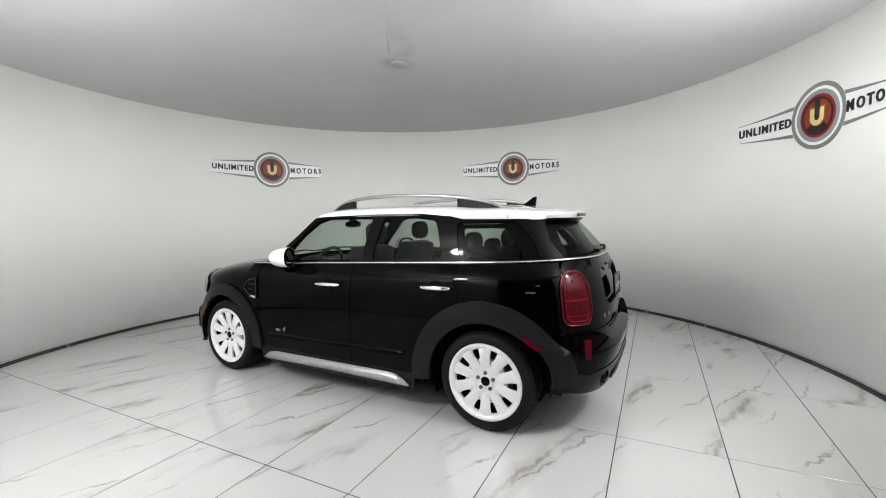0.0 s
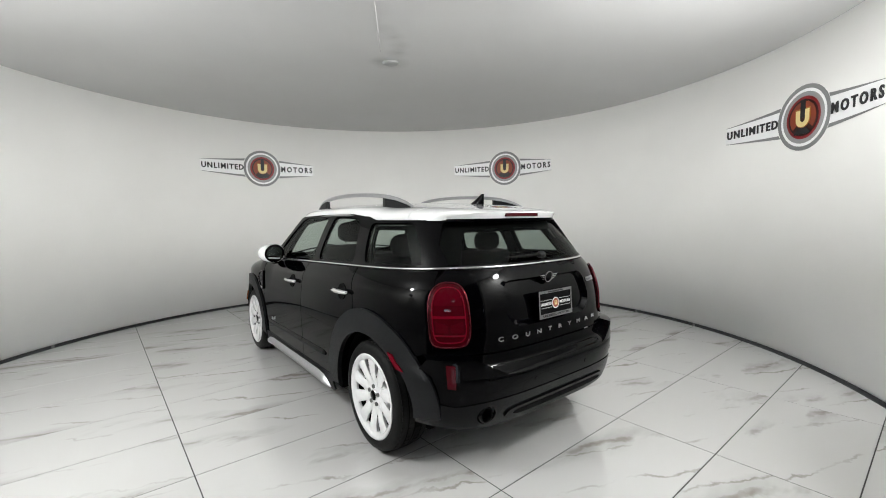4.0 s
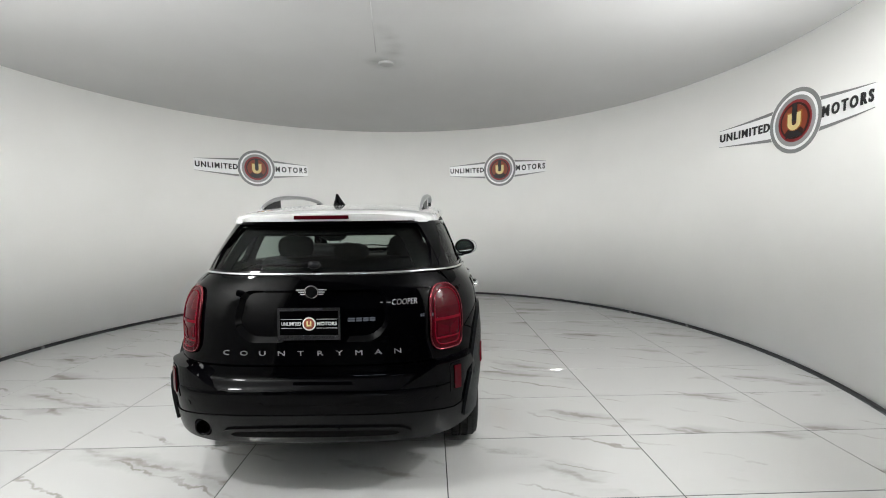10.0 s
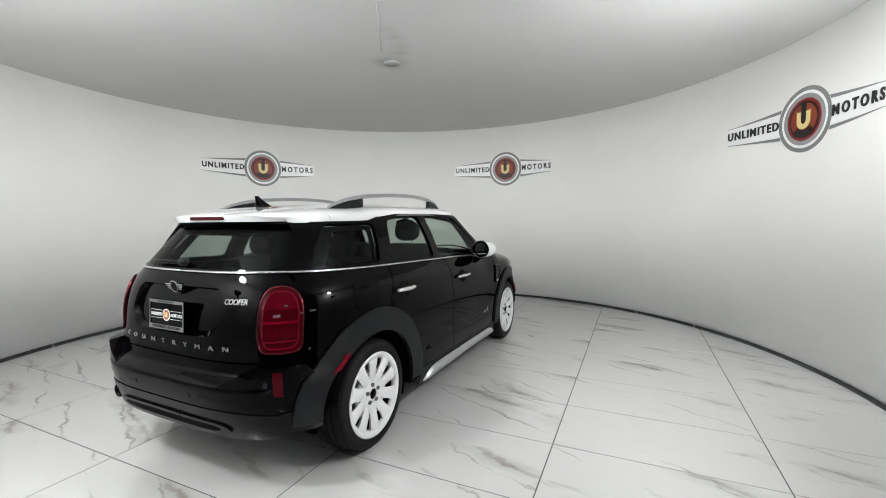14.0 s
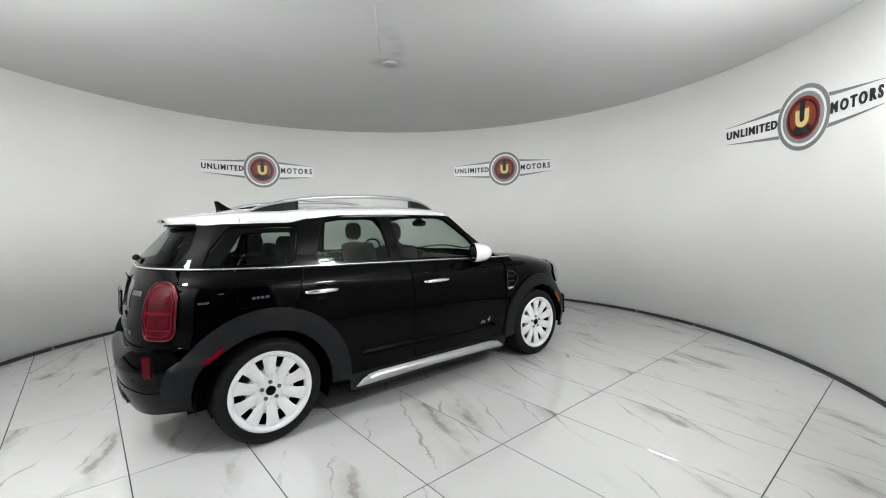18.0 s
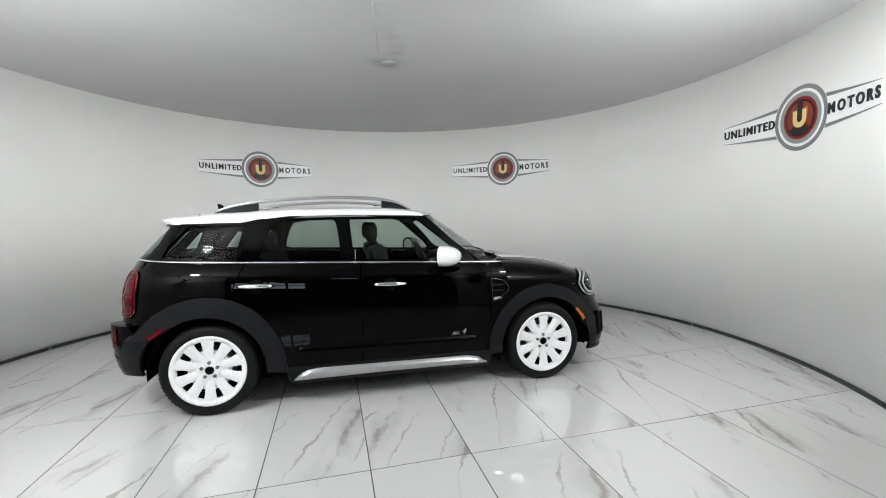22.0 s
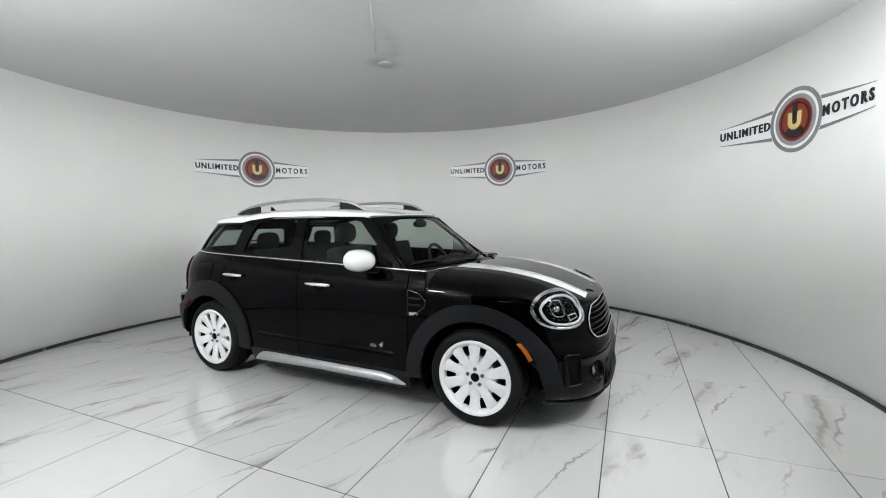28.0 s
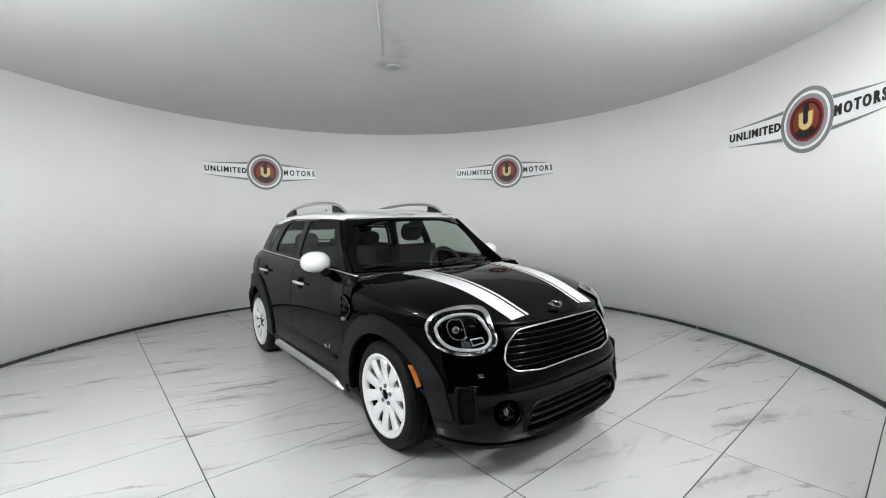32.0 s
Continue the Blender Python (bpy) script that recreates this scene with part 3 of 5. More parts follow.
FLANK = [(0.15, 0.82), (0.22, 0.858), (0.32, 0.878), (0.45, 0.885), (0.60, 0.889), (0.72, 0.892), (0.83, 0.89)]
NOSE_AT = [(0.15, 2.02), (0.22, 2.13), (0.28, 2.165), (0.36, 2.165), (0.46, 2.145), (0.535, 2.158), (0.565, 2.154), (0.60, 2.135), (0.66, 2.128), (0.76, 2.10), (0.84, 2.06), (0.95, 2.0)]
TAIL_AT = [(0.15, -1.92), (0.28, -2.03), (0.36, -2.075), (0.47, -2.103), (0.57, -2.118), (0.595, -2.116), (0.615, -2.096), (0.63, -2.068), (0.65, -2.056), (0.69, -2.053), (0.72, -2.052), (0.85, -2.05),
           (1.00, -2.02), (1.15, -1.955), (1.30, -1.85), (1.45, -1.735)]
HOOD_AT = [(0.80, 1.085), (1.05, 1.070), (1.3, 1.054), (1.5, 1.028), (1.65, 0.997), (1.8, 0.953), (1.95, 0.898), (2.06, 0.862)]


def flank_width(x, z):
    zb = belt(x)
    zc, crease = zb + 0.10, zb - 0.115
    wb = HALF * (1 - ((zb - Z0) / (zc - Z0)) ** NN) ** (1 / NN)
    if z <= zb:
        # the doors lean in gently up to a soft shoulder line, then more
        old = curve_table(z, FLANK) if z <= Z0 else HALF * (1 - ((z - Z0) / (zc - Z0)) ** NN) ** (1 / NN)
        k = min(1.0, max(0.0, (0.94 - x) / 0.35)) * min(1.0, max(0.0, (x + 1.75) / 0.5))
        if k <= 0.0 or z <= 0.76:
            return old
        k = k * k * (3 - 2 * k)
        lean = 0.0254 * (min(1.0, (z - 0.76) / (crease - 0.76))) ** 1.5
        if z > crease:
            e = z - crease
            lean += 0.34 * e + (HALF - wb - 0.0254 - 0.34 * 0.115) * (e / 0.115) ** 2
        return old + (HALF - lean - old) * k
    wb = HALF * (1 - ((zb - Z0) / (zc - Z0)) ** NN) ** (1 / NN)
    t = (z - zb) / (1.47 - zb)
    top = 0.635 - 0.035 * min(1.0, max(0.0, (-1.1 - x) / 0.6))
    return wb + (top - wb) * t + 0.014 * math.sin(math.pi * min(1, max(0, t)))


def flank(u, z, s, out=0.0):
    """Point of the body's side at u (x along the side, arc length round the ends), height z, side s (+1 left)."""
    if u > XF:
        x, y = on_arc(ARC_F, u - XF)
        k = min(1.0, max(0.0, (0.72 - z) / 0.22))
        if k:
            x2, y2 = on_arc(LOW_F, (u - XF) * LOW_F[-1][0] / LF)
            x, y = x + (x2 - x) * k, y + (y2 - y) * k
        x = XF + (x - XF) * (curve_table(z, NOSE_AT) - XF) / (NOSE - XF)
    elif u < XR:
        x, y = on_arc(ARC_R, XR - u)
        k = min(1.0, max(0.0, (0.80 - z) / 0.2))
        if k:
            x2, y2 = on_arc(LOW_R, (XR - u) * LOW_R[-1][0] / LR)
            x, y = x + (x2 - x) * k, y + (y2 - y) * k
        x = XR + (x - XR) * (curve_table(z, TAIL_AT) - XR) / (TAIL - XR)
    else:
        x, y = u, HALF
    y = y * flank_width(x, z) / HALF
    p = Vector((x, s * y, z))
    if out:
        e = 0.01
        a = flank(u + e, z, s) - flank(u - e, z, s)
        b = flank(u, z + e, s) - flank(u, z - e, s)
        n = a.cross(b).normalized()
        if n.y * s < 0 and abs(n.y) > 0.05 or abs(n.y) <= 0.05 and n.x * x < 0:
            n = -n
        p += n * out
    return p


def front(c, z, out=0.0):
    """Front end by arc length c from the middle (+ left)."""
    return flank(XF + LF - abs(c), z, 1 if c >= 0 else -1, out)


def rear(c, z, out=0.0):
    return flank(XR - LR + abs(c), z, 1 if c >= 0 else -1, out)


def hood_point(u, f, s):
    """Bonnet skin: u as flank(), f from 0 at the shut line to 1 on the middle line."""
    q = flank(u, Z0, s)
    xs = q.x if u <= XF else XF + (q.x - XF) * 0.62
    a = f * math.pi / 2
    c = max(0.0, math.cos(a)) ** (2 / NN)
    x = xs + (q.x - xs) * c
    z = Z0 + (curve_table(x, HOOD_AT) - Z0) * math.sin(a) ** (2 / NN)
    return Vector((x, q.y * c, z))


HOOD_CUT = {}


def hood_at(x, y):
    """Height of the bonnet over a place of the plan."""
    key = round(abs(y), 3)
    if key not in HOOD_CUT:
        cut = []
        for k in range(90):
            u = 0.80 + (XF + LF - 0.801) * k / 89
            if abs(flank(u, Z0, 1).y) < key:
                continue
            a, b = 0.0, 1.0
            for _ in range(18):
                m = (a + b) / 2
                if hood_point(u, m, 1).y > key:
                    a = m
                else:
                    b = m
            p = hood_point(u, a, 1)
            cut.append((p.x, p.z))
        HOOD_CUT[key] = sorted(cut)
    return lerp_table(x, HOOD_CUT[key])


def rounded(pts, r, n=4):
    """A closed loop with its corners rounded off to about r."""
    out = []
    m = len(pts)
    for i in range(m):
        p, a, b = Vector(pts[i]), Vector(pts[i - 1]), Vector(pts[(i + 1) % m])
        ka, kb = min(r, (a - p).length * 0.45), min(r, (b - p).length * 0.45)
        qa, qb = p + (a - p).normalized() * ka, p + (b - p).normalized() * kb
        out += [tuple(qa.lerp(p, t).lerp(p.lerp(qb, t), t)) for t in [k / n for k in range(n + 1)]]
    return out


def arch_loop(cx, r, a0, a1, n=20, cz=WZ, squash=1.0):
    return [(cx + r * math.cos(radians(a0 + (a1 - a0) * k / n)), cz + r * squash * math.sin(radians(a0 + (a1 - a0) * k / n))) for k in range(n + 1)]


def both(name, outline, mat, parent=None, step=0.035, thick=0.012, holes=(), out=0.0, label=""):
    """One panel on each flank, from an outline in (u, z)."""
    return [part(name, sheet(outline, lambda a, b: flank(a, b, s, out), step, thick, holes), mat, parent or CAR, label) for s in (1, -1)]


# ---------------------------------------------------------------- doors, wings, quarters
G = 0.004
FD0, FD1 = -0.222, 0.838
front_door = [(FD0 + G, 0.315), (0.80, 0.315), (0.822, 0.42), (FD1 - G, 0.62), (FD1 - G, 0.86), (FD1 - 0.01, belt(FD1) - 0.012), (FD0 + G, belt(FD0) - 0.012)]
rear_arch_door = [(-AX + 0.545 * math.cos(radians(a)), WZ + 0.545 * math.sin(radians(a))) for a in range(-2, 73, 6)]
rear_door = [(-0.785, 0.315)] + rear_arch_door[1:] + [(-1.155, 0.90), (-1.12, 0.99), (-1.066, belt(-1.06) - 0.012), (FD0 - G, belt(FD0) - 0.012), (FD0 - G, 0.315)]
FDOORS = both("front_door", front_door, PAINT, step=0.024, label="gloss black front door")
RDOORS = both("rear_door", rear_door, PAINT, step=0.024, label="gloss black rear door")
front_arch = [(AX + 0.50 * math.cos(radians(a)), WZ + 0.50 * math.sin(radians(a))) for a in range(180, 50, -6)]
wing = [(0.835, 0.315), (0.828, 0.42), (FD1 + G, 0.62), (FD1 + G, 0.86), (FD1 + G, belt(FD1) - 0.012), (0.955, belt(0.95) - 0.004), (0.975, 0.98), (0.985, Z0)]
wing = wing + [(1.45, Z0), (1.62, Z0), (1.66, 0.70)] + [p for p in front_arch[::-1] if p[0] < 1.63]
both("front_wing", wing, PAINT, step=0.026)
TL0 = XR - LR + 0.80  # where the tailgate ends and the quarter begins
quarter = [(-1.075, belt(-1.08) - 0.012), (-1.128, 0.99), (-1.163, 0.90), (-1.165, 0.857)]
quarter += [(-AX + 0.545 * math.cos(radians(a)), WZ + 0.545 * math.sin(radians(a))) for a in range(74, 142, 6)]
quarter += [(-1.80, 0.70), (TL0, 0.70), (TL0, belt(-1.9) - 0.012), (-1.6, belt(-1.6) - 0.012)]
both("rear_quarter", quarter, PAINT, step=0.026)
fuel = both("fuel_flap", [(-1.51 + 0.02, 0.90), (-1.33, 0.905), (-1.30, 0.93), (-1.29, 1.03), (-1.31, 1.05), (-1.49, 1.055), (-1.515, 1.03), (-1.515, 0.93)], PAINT, thick=0.004, out=0.0025)
bpy.data.objects.remove(fuel[0])
part("flap_seam", tube([flank(a, b, -1, 0.002) for a, b in rounded([(-1.515, 0.90), (-1.30, 0.905), (-1.285, 1.05), (-1.515, 1.058)], 0.03)], 0.0022, 6, 1.0, True), DARK, CAR)

# wheel arch cladding and sill
for s in (1, -1):
    for cx, ro, ri, a0, a1 in ((AX, 0.515, 0.40, 2, 186), (-AX, 0.548, 0.405, -5, 176)):
        lo = arch_loop(cx, ro, a0, a1, 30) + arch_loop(cx, ri, a1, a0, 26)
        part("wheel_arch_trim", sheet(lo, lambda a, b: flank(a, b, s, 0.018), 0.03, 0.03), PLASTIC, CAR, "black plastic wheel arch trim")
sill = [(-0.80, 0.318), (0.835, 0.318), (0.835, 0.20), (0.80, 0.175), (-0.72, 0.175), (-0.78, 0.20)]
both("sill", sill, PLASTIC, out=0.006, label="black plastic sill")
SILL_TOP = [(-0.745, 0.218), (-0.70, 0.262), (-0.64, 0.292), (-0.55, 0.300), (0.0, 0.296), (0.62, 0.290), (0.72, 0.272), (0.80, 0.220)]
SILL_LOW = [(-0.745, 0.214), (-0.6, 0.219), (0.0, 0.224), (0.6, 0.218), (0.80, 0.212)]
for s in (1, -1):
    def bar(x, k, s=s):
        """A rounded bar that stands out along the sill."""
        z0, z1 = lerp_table(x, SILL_LOW), lerp_table(x, SILL_TOP)
        w = max(0.0, min(1.0, (0.80 - x) / 0.10, (x + 0.745) / 0.10)) ** 0.6
        return flank(x, 0.262, s) + Vector((0, s * (0.012 + 0.040 * w * math.sin(math.pi * (0.12 + 0.80 * (1 - k))) ** 0.8 - 0.01 * k), z0 + (z1 - z0) * k - 0.262))
    part("sill_bar", grid(bar, list(np.linspace(-0.745, 0.80, 60)), list(np.linspace(0, 1, 11)), 0.012), SATIN, CAR, "satin silver sill bar")
for s in (1, -1):
    for x0, x1, doors in ((-0.70, FD0 - 0.004, RDOORS), (FD0 + 0.004, 0.72, FDOORS)):
        def rib(x, k, s=s):
            """A wedge along the door's foot, pointed at both ends."""
            w = min(1.0, (x + 0.74) / 0.07, (0.76 - x) / 0.07)
            zc = 0.452 - 0.014 * (x + 0.7)
            out = (0.001, 0.013, 0.015, 0.001)[k] * w
            return flank(x, zc + (0.024, 0.008, -0.006, -0.016)[k] * w, s, out + 0.001)
        part("door_rib", grid(rib, list(np.linspace(x0, x1, 40)), [0, 1, 2, 3], 0.004), GLOSS, doors[0 if s > 0 else 1], smooth=False)

# front side vent panel
vent = [(0.845, 0.925), (0.94, 0.905), (0.995, 0.85), (0.985, 0.815), (0.90, 0.745), (0.845, 0.74)]
for s in (1, -1):
    v = part("side_vent", sheet(vent, lambda a, b: flank(a, b, s, 0.008), 0.02, 0.012), GLOSS, CAR, "black side vent panel")
    part("vent_rim", tube([flank(a, b, s, 0.012) for a, b in rounded(vent, 0.015)], 0.0045, 6, 1.0, True), DIMCHROME, v)
    part("vent_badge", sheet([(0.855, 0.765), (0.925, 0.770), (0.930, 0.752), (0.862, 0.745)], lambda a, b: flank(a, b, s, 0.013), 0.02, 0.004), CHROME, v, "small chrome badge")
    for zz in (0.815, 0.862):
        w = 0.95 if zz < 0.87 else 0.93
        part("vent_slat", sheet([(0.855, zz), (w, zz), (w, zz + 0.012), (0.855, zz + 0.012)], lambda a, b: flank(a, b, s, 0.014), 0.03, 0.008), PLASTIC, v)
    # model lettering at the door's foot
    for text, size, dx, z0 in (("ALL", 0.034, -0.033, 0.484), ("4", 0.064, 0.033, 0.494)):
        bm = letters(text, size, None, 0.001, bold=0.0008, shear=0.35)
        for v in bm.verts:
            v.co = flank(0.562 - s * (dx + v.co.x * 1.1), z0 + v.co.y, s, 0.003 + v.co.z)
        part("door_badge", bm, SATIN, FDOORS[0 if s > 0 else 1], "silver model lettering", smooth=False)

# chrome belt line
for s in (1, -1):
    pts = [flank(u, belt(max(-2.0, min(u, 0.95))) - 0.004, s, 0.006) for u in np.linspace(XR - LR + 0.0, 0.955, 70)]
    part("belt_moulding", tube(pts, 0.0085, 8, 0.8), CHROME, CAR, "thin chrome line under the windows")

# door handles
for s in (1, -1):
    for x0, x1, z, doors in ((-1.105, -0.865, 0.952, RDOORS), (-0.125, 0.135, 0.918, FDOORS)):
        d = doors[0 if s > 0 else 1]
        n = 14
        pts = [flank(x0 + (x1 - x0) * k / n, z - 0.004 * k / n, s, 0.014 + 0.028 * math.sin(math.pi * k / n) ** 0.5) for k in range(n + 1)]
        h = part("door_handle", tube(pts, [0.010 + 0.005 * math.sin(math.pi * k / n) for k in range(n + 1)], 10, 1.1), CHROME, d, "chrome pull handle")
        cx = (x0 + x1) / 2
        cup = [(cx + 0.055 * math.cos(a), z - 0.004 + 0.052 * math.sin(a)) for a in np.linspace(0, 2 * math.pi, 20)[:-1]]
        # dark disc on the door paints the shade of the hollow behind the handle
        part("handle_cup_shade", sheet(cup, lambda a, b: flank(a, b, s, 0.002), 0.02, 0.003), DARK, d)
        part("cup_rim", tube([flank(a, b, s, 0.003) for a, b in cup], 0.003, 6, 1.0, True), GLOSS, d)

# ---------------------------------------------------------------- bonnet, front end
us = list(np.linspace(0.99, XF, 5)) + list(np.linspace(XF, XF + LF, 64))[1:]
fs = [0.0] + [(k / 36) ** 1.0 for k in range(1, 37)]


def hood_edge(y):
    """x of the bonnet's rear edge."""
    return 1.105 - 0.24 * min(1.1, abs(y) / 0.74) ** 3.5


def hood_all(u, f):
    s = 1 if f <= 1 else -1
    if u < XF:  # the rear edge bows forward
        y = flank(u, Z0, 1).y * max(0.0, math.cos(min(f, 2 - f) * math.pi / 2)) ** (2 / NN)
        u = u + max(0.0, hood_edge(y) - 0.99) * (XF - u) / (XF - 0.99) * 0.94
    return hood_point(u, f if f <= 1 else 2 - f, s)


HOOD = part("bonnet", grid(hood_all, us, fs + [2 - f for f in fs[::-1]][1:], 0.008), PAINT, CAR, "gloss black bonnet")
# two white stripes, each with a thin line beside it
for s in (1, -1):
    for y0, y1 in ((0.288, 0.402), (0.252, 0.270)):
        def stripe(a, t, s=s, y0=y0, y1=y1):
            y = y0 + (y1 - y0) * t
            y *= 1.0 + 0.33 * (2.0 - a)
            return Vector((a, s * y, hood_at(a, y) + 0.0045))
        part("bonnet_stripe", grid(stripe, list(np.linspace(1.075, 2.0, 38)), [0, 0.34, 0.67, 1], 0.002), STRIPE, HOOD, "white bonnet stripe")
    part("washer_jet", ball(1.12, s * 0.18, hood_at(1.12, 0.18) + 0.004, 0.018, 0.012, 0.008, 12), PLASTIC, HOOD)

GR = [(-0.52, 0.655), (-0.46, 0.60), (-0.30, 0.588), (0.30, 0.588), (0.46, 0.60), (0.52, 0.655), (0.485, 0.745), (0.40, 0.808), (0.25, 0.820), (-0.25, 0.820), (-0.40, 0.808), (-0.485, 0.745)]
LG = [(-0.42, 0.252), (0.42, 0.252), (0.455, 0.29), (0.40, 0.39), (0.33, 0.425), (-0.33, 0.425), (-0.40, 0.39), (-0.455, 0.29)]


def smooth_loop(pts, n=4):
    """Round the corners of a closed loop."""
    for _ in range(n):
        out = []
        for i in range(len(pts)):
            a, b = Vector(pts[i]), Vector(pts[(i + 1) % len(pts)])
            out += [tuple(a * 0.8 + b * 0.2), tuple(a * 0.2 + b * 0.8)]
        pts = out
    return pts


GRS, LGS = rounded(GR, 0.03), smooth_loop(LG, 2)
CE = XF + LF - 1.66  # where the bumper meets the wheel arch, by arc length from the middle
upper = [(-CE, 0.505), (CE, 0.505), (CE + 0.03, 0.70), (CE + 0.06, Z0 - G), (-CE - 0.06, Z0 - G), (-CE - 0.03, 0.70)]
BUMP = part("front_bumper", sheet(upper, lambda a, b: front(a, b), 0.035, 0.012, [GRS]), PAINT, CAR, "gloss black front bumper")
lower = [(-CE + 0.10, 0.22), (-0.5, 0.205), (0.5, 0.205), (CE - 0.10, 0.22), (CE - 0.05, 0.45), (CE, 0.500), (-CE, 0.500), (-CE + 0.05, 0.45)]
fogs = [[(s * 0.53 + 0.085 * math.cos(a), 0.395 + 0.072 * math.sin(a)) for a in np.linspace(0, 2 * math.pi, 28)[:-1]] for s in (1, -1)]
LOWB = part("front_bumper_skirt", sheet(lower, lambda a, b: front(a, b, 0.012), 0.03, 0.018, [LGS] + fogs), SKIRT, CAR, "satin black front skirt")


def frame_loop(loop, out, n=1):
    return [front(a, b, out) for a, b in loop]


GRILLE = part("grille", sheet(GRS, lambda a, b: front(a, b, -0.06), 0.05, 0.01), DARK, CAR, "black slatted radiator grille")
part("grille_frame", tube(frame_loop(GRS, 0.006), 0.0058, 10, 1.0, True), LAMPRING, GRILLE, "chrome grille surround")
for zz in (0.622, 0.656, 0.690, 0.724, 0.758, 0.790):
    inner = [c for c in np.linspace(-0.52, 0.52, 105) if inside(np.array([c]), np.array([zz]), GRS)[0]]
    pts = [front(c, zz, -0.012) for c in np.linspace(inner[0], inner[-1], 40)]
    part("grille_slat", tube(pts, 0.011, 8, 0.75), GLOSS, GRILLE)
LGR = part("lower_grille", sheet([(a * 1.15, 0.335 + (b - 0.335) * 1.5) for a, b in LGS], lambda a, b: front(a, b, -0.06), 0.05, 0.01), DARK, CAR, "black lower air intake")
for zz in (0.30, 0.345, 0.385):
    pts = [front(c, zz, -0.02) for c in np.linspace(-0.40, 0.40, 30)]
    part("grille_slat", tube(pts, 0.009, 8, 0.7), PLASTIC, LGR)
part("intake_edge", tube(frame_loop(LGS, 0.010), 0.012, 8, 1.0, True), SKIRT, LGR)
part("intake_lip", tube([front(c, 0.250, 0.020) for c in np.linspace(-0.40, 0.40, 30)], 0.008, 8), GLOSS, LGR, "gloss black intake lip")
# skirt lip
part("skirt_strip", grid(lambda c, k: front(c, 0.208 + 0.05 * k, 0.010), list(np.linspace(-0.62, 0.62, 40)), [0, 0.5, 1], 0.012), PLASTIC, LOWB)
part("intake_floor", grid(lambda c, k: front(c, 0.216, 0.004) + Vector((-0.22 * k, 0, 0.004 * k)), list(np.linspace(-0.62, 0.62, 40)), [0, 0.5, 1], 0.008), DARK, CAR)
part("undertray", boxes((1.80, 0, 0.235, 0.5, 1.1, 0.03), bevel=0.01), DARK, CAR, smooth=False)
part("lip", tube([front(c, 0.212 + 0.03 * (abs(c) / CE) ** 3, 0.018) for c in np.linspace(-CE * 0.92, CE * 0.92, 50)], 0.016, 8, 0.6), PLASTIC, LOWB)
for s in (1, -1):
    c = s * 0.53
    cen, nrm = front(c, 0.395), (front(c, 0.395, 0.1) - front(c, 0.395)).normalized()
    q = nrm.to_track_quat("Z", "Y").to_matrix().to_4x4()
    fog = part("fog_lamp", lathe([(0.0, -0.05), (0.078, -0.05), (0.09, -0.012), (0.092, 0.004), (0.083, 0.004), (0.075, -0.02), (0.055, -0.045), (0.0, -0.045)], 32, "z"), GLOSS, CAR, "round fog lamp")
    fog.matrix_basis = Matrix.Translation(cen) @ q
    part("reflector", lathe([(0.0, -0.040), (0.03, -0.034), (0.046, -0.012), (0.044, -0.010), (0.0, -0.036)], 24, "z"), GLOSS, fog)
    part("bulb", ball(0, 0, -0.024, 0.019, 0.026, 0.014, 14), SMOKED, fog, "grey fog lamp bulb")
    part("lens", lathe([(0.046, -0.012), (0.03, -0.004), (0.0, 0.0)], 24, "z"), GLASS_L, fog, "clear lens")
    # upright air slit outside the fog lamp, between two walls, its shade a dark sheet
    cs = s * 0.745
    slit = rounded([(cs - 0.050, 0.335), (cs + 0.050, 0.345), (cs + 0.055, 0.535), (cs - 0.045, 0.535)], 0.02)
    part("air_slit_shade", sheet(slit, lambda a, b: front(a, b, 0.0165), 0.03, 0.006), DARK, LOWB, "flat dark sheet as the shade in an upright air slit")
    part("slit_rim", tube([front(a, b, 0.020) for a, b in slit], 0.009, 8, 1.0, True), SKIRT, LOWB)
    part("slit_wall", grid(lambda k, z, cs=cs: front(cs - 0.045 + 0.018 * k, z, 0.018 + 0.016 * math.sin(math.pi * (0.2 + 0.6 * k))), [0, 0.33, 0.67, 1.0], list(np.linspace(0.345, 0.53, 8)), 0.012), SKIRT, LOWB)

# headlamps
def nose_skin(u, z, s, out=0.0):
    """The nose's skin by height, over the shut line too."""
    def at(u, z):
        if z <= Z0:
            return flank(u, z, s)
        lo, hi = 0.0, 0.98
        for _ in range(18):
            m = (lo + hi) / 2
            if hood_point(u, m, s).z < z:
                lo = m
            else:
                hi = m
        return hood_point(u, lo, s)
    p = at(u, z)
    if out:
        n = (at(u + 0.02, z) - at(u - 0.02, z)).cross(at(u, z + 0.012) - at(u, z - 0.012)).normalized()
        p = p + (n if n.x > 0 else -n) * out
    return p


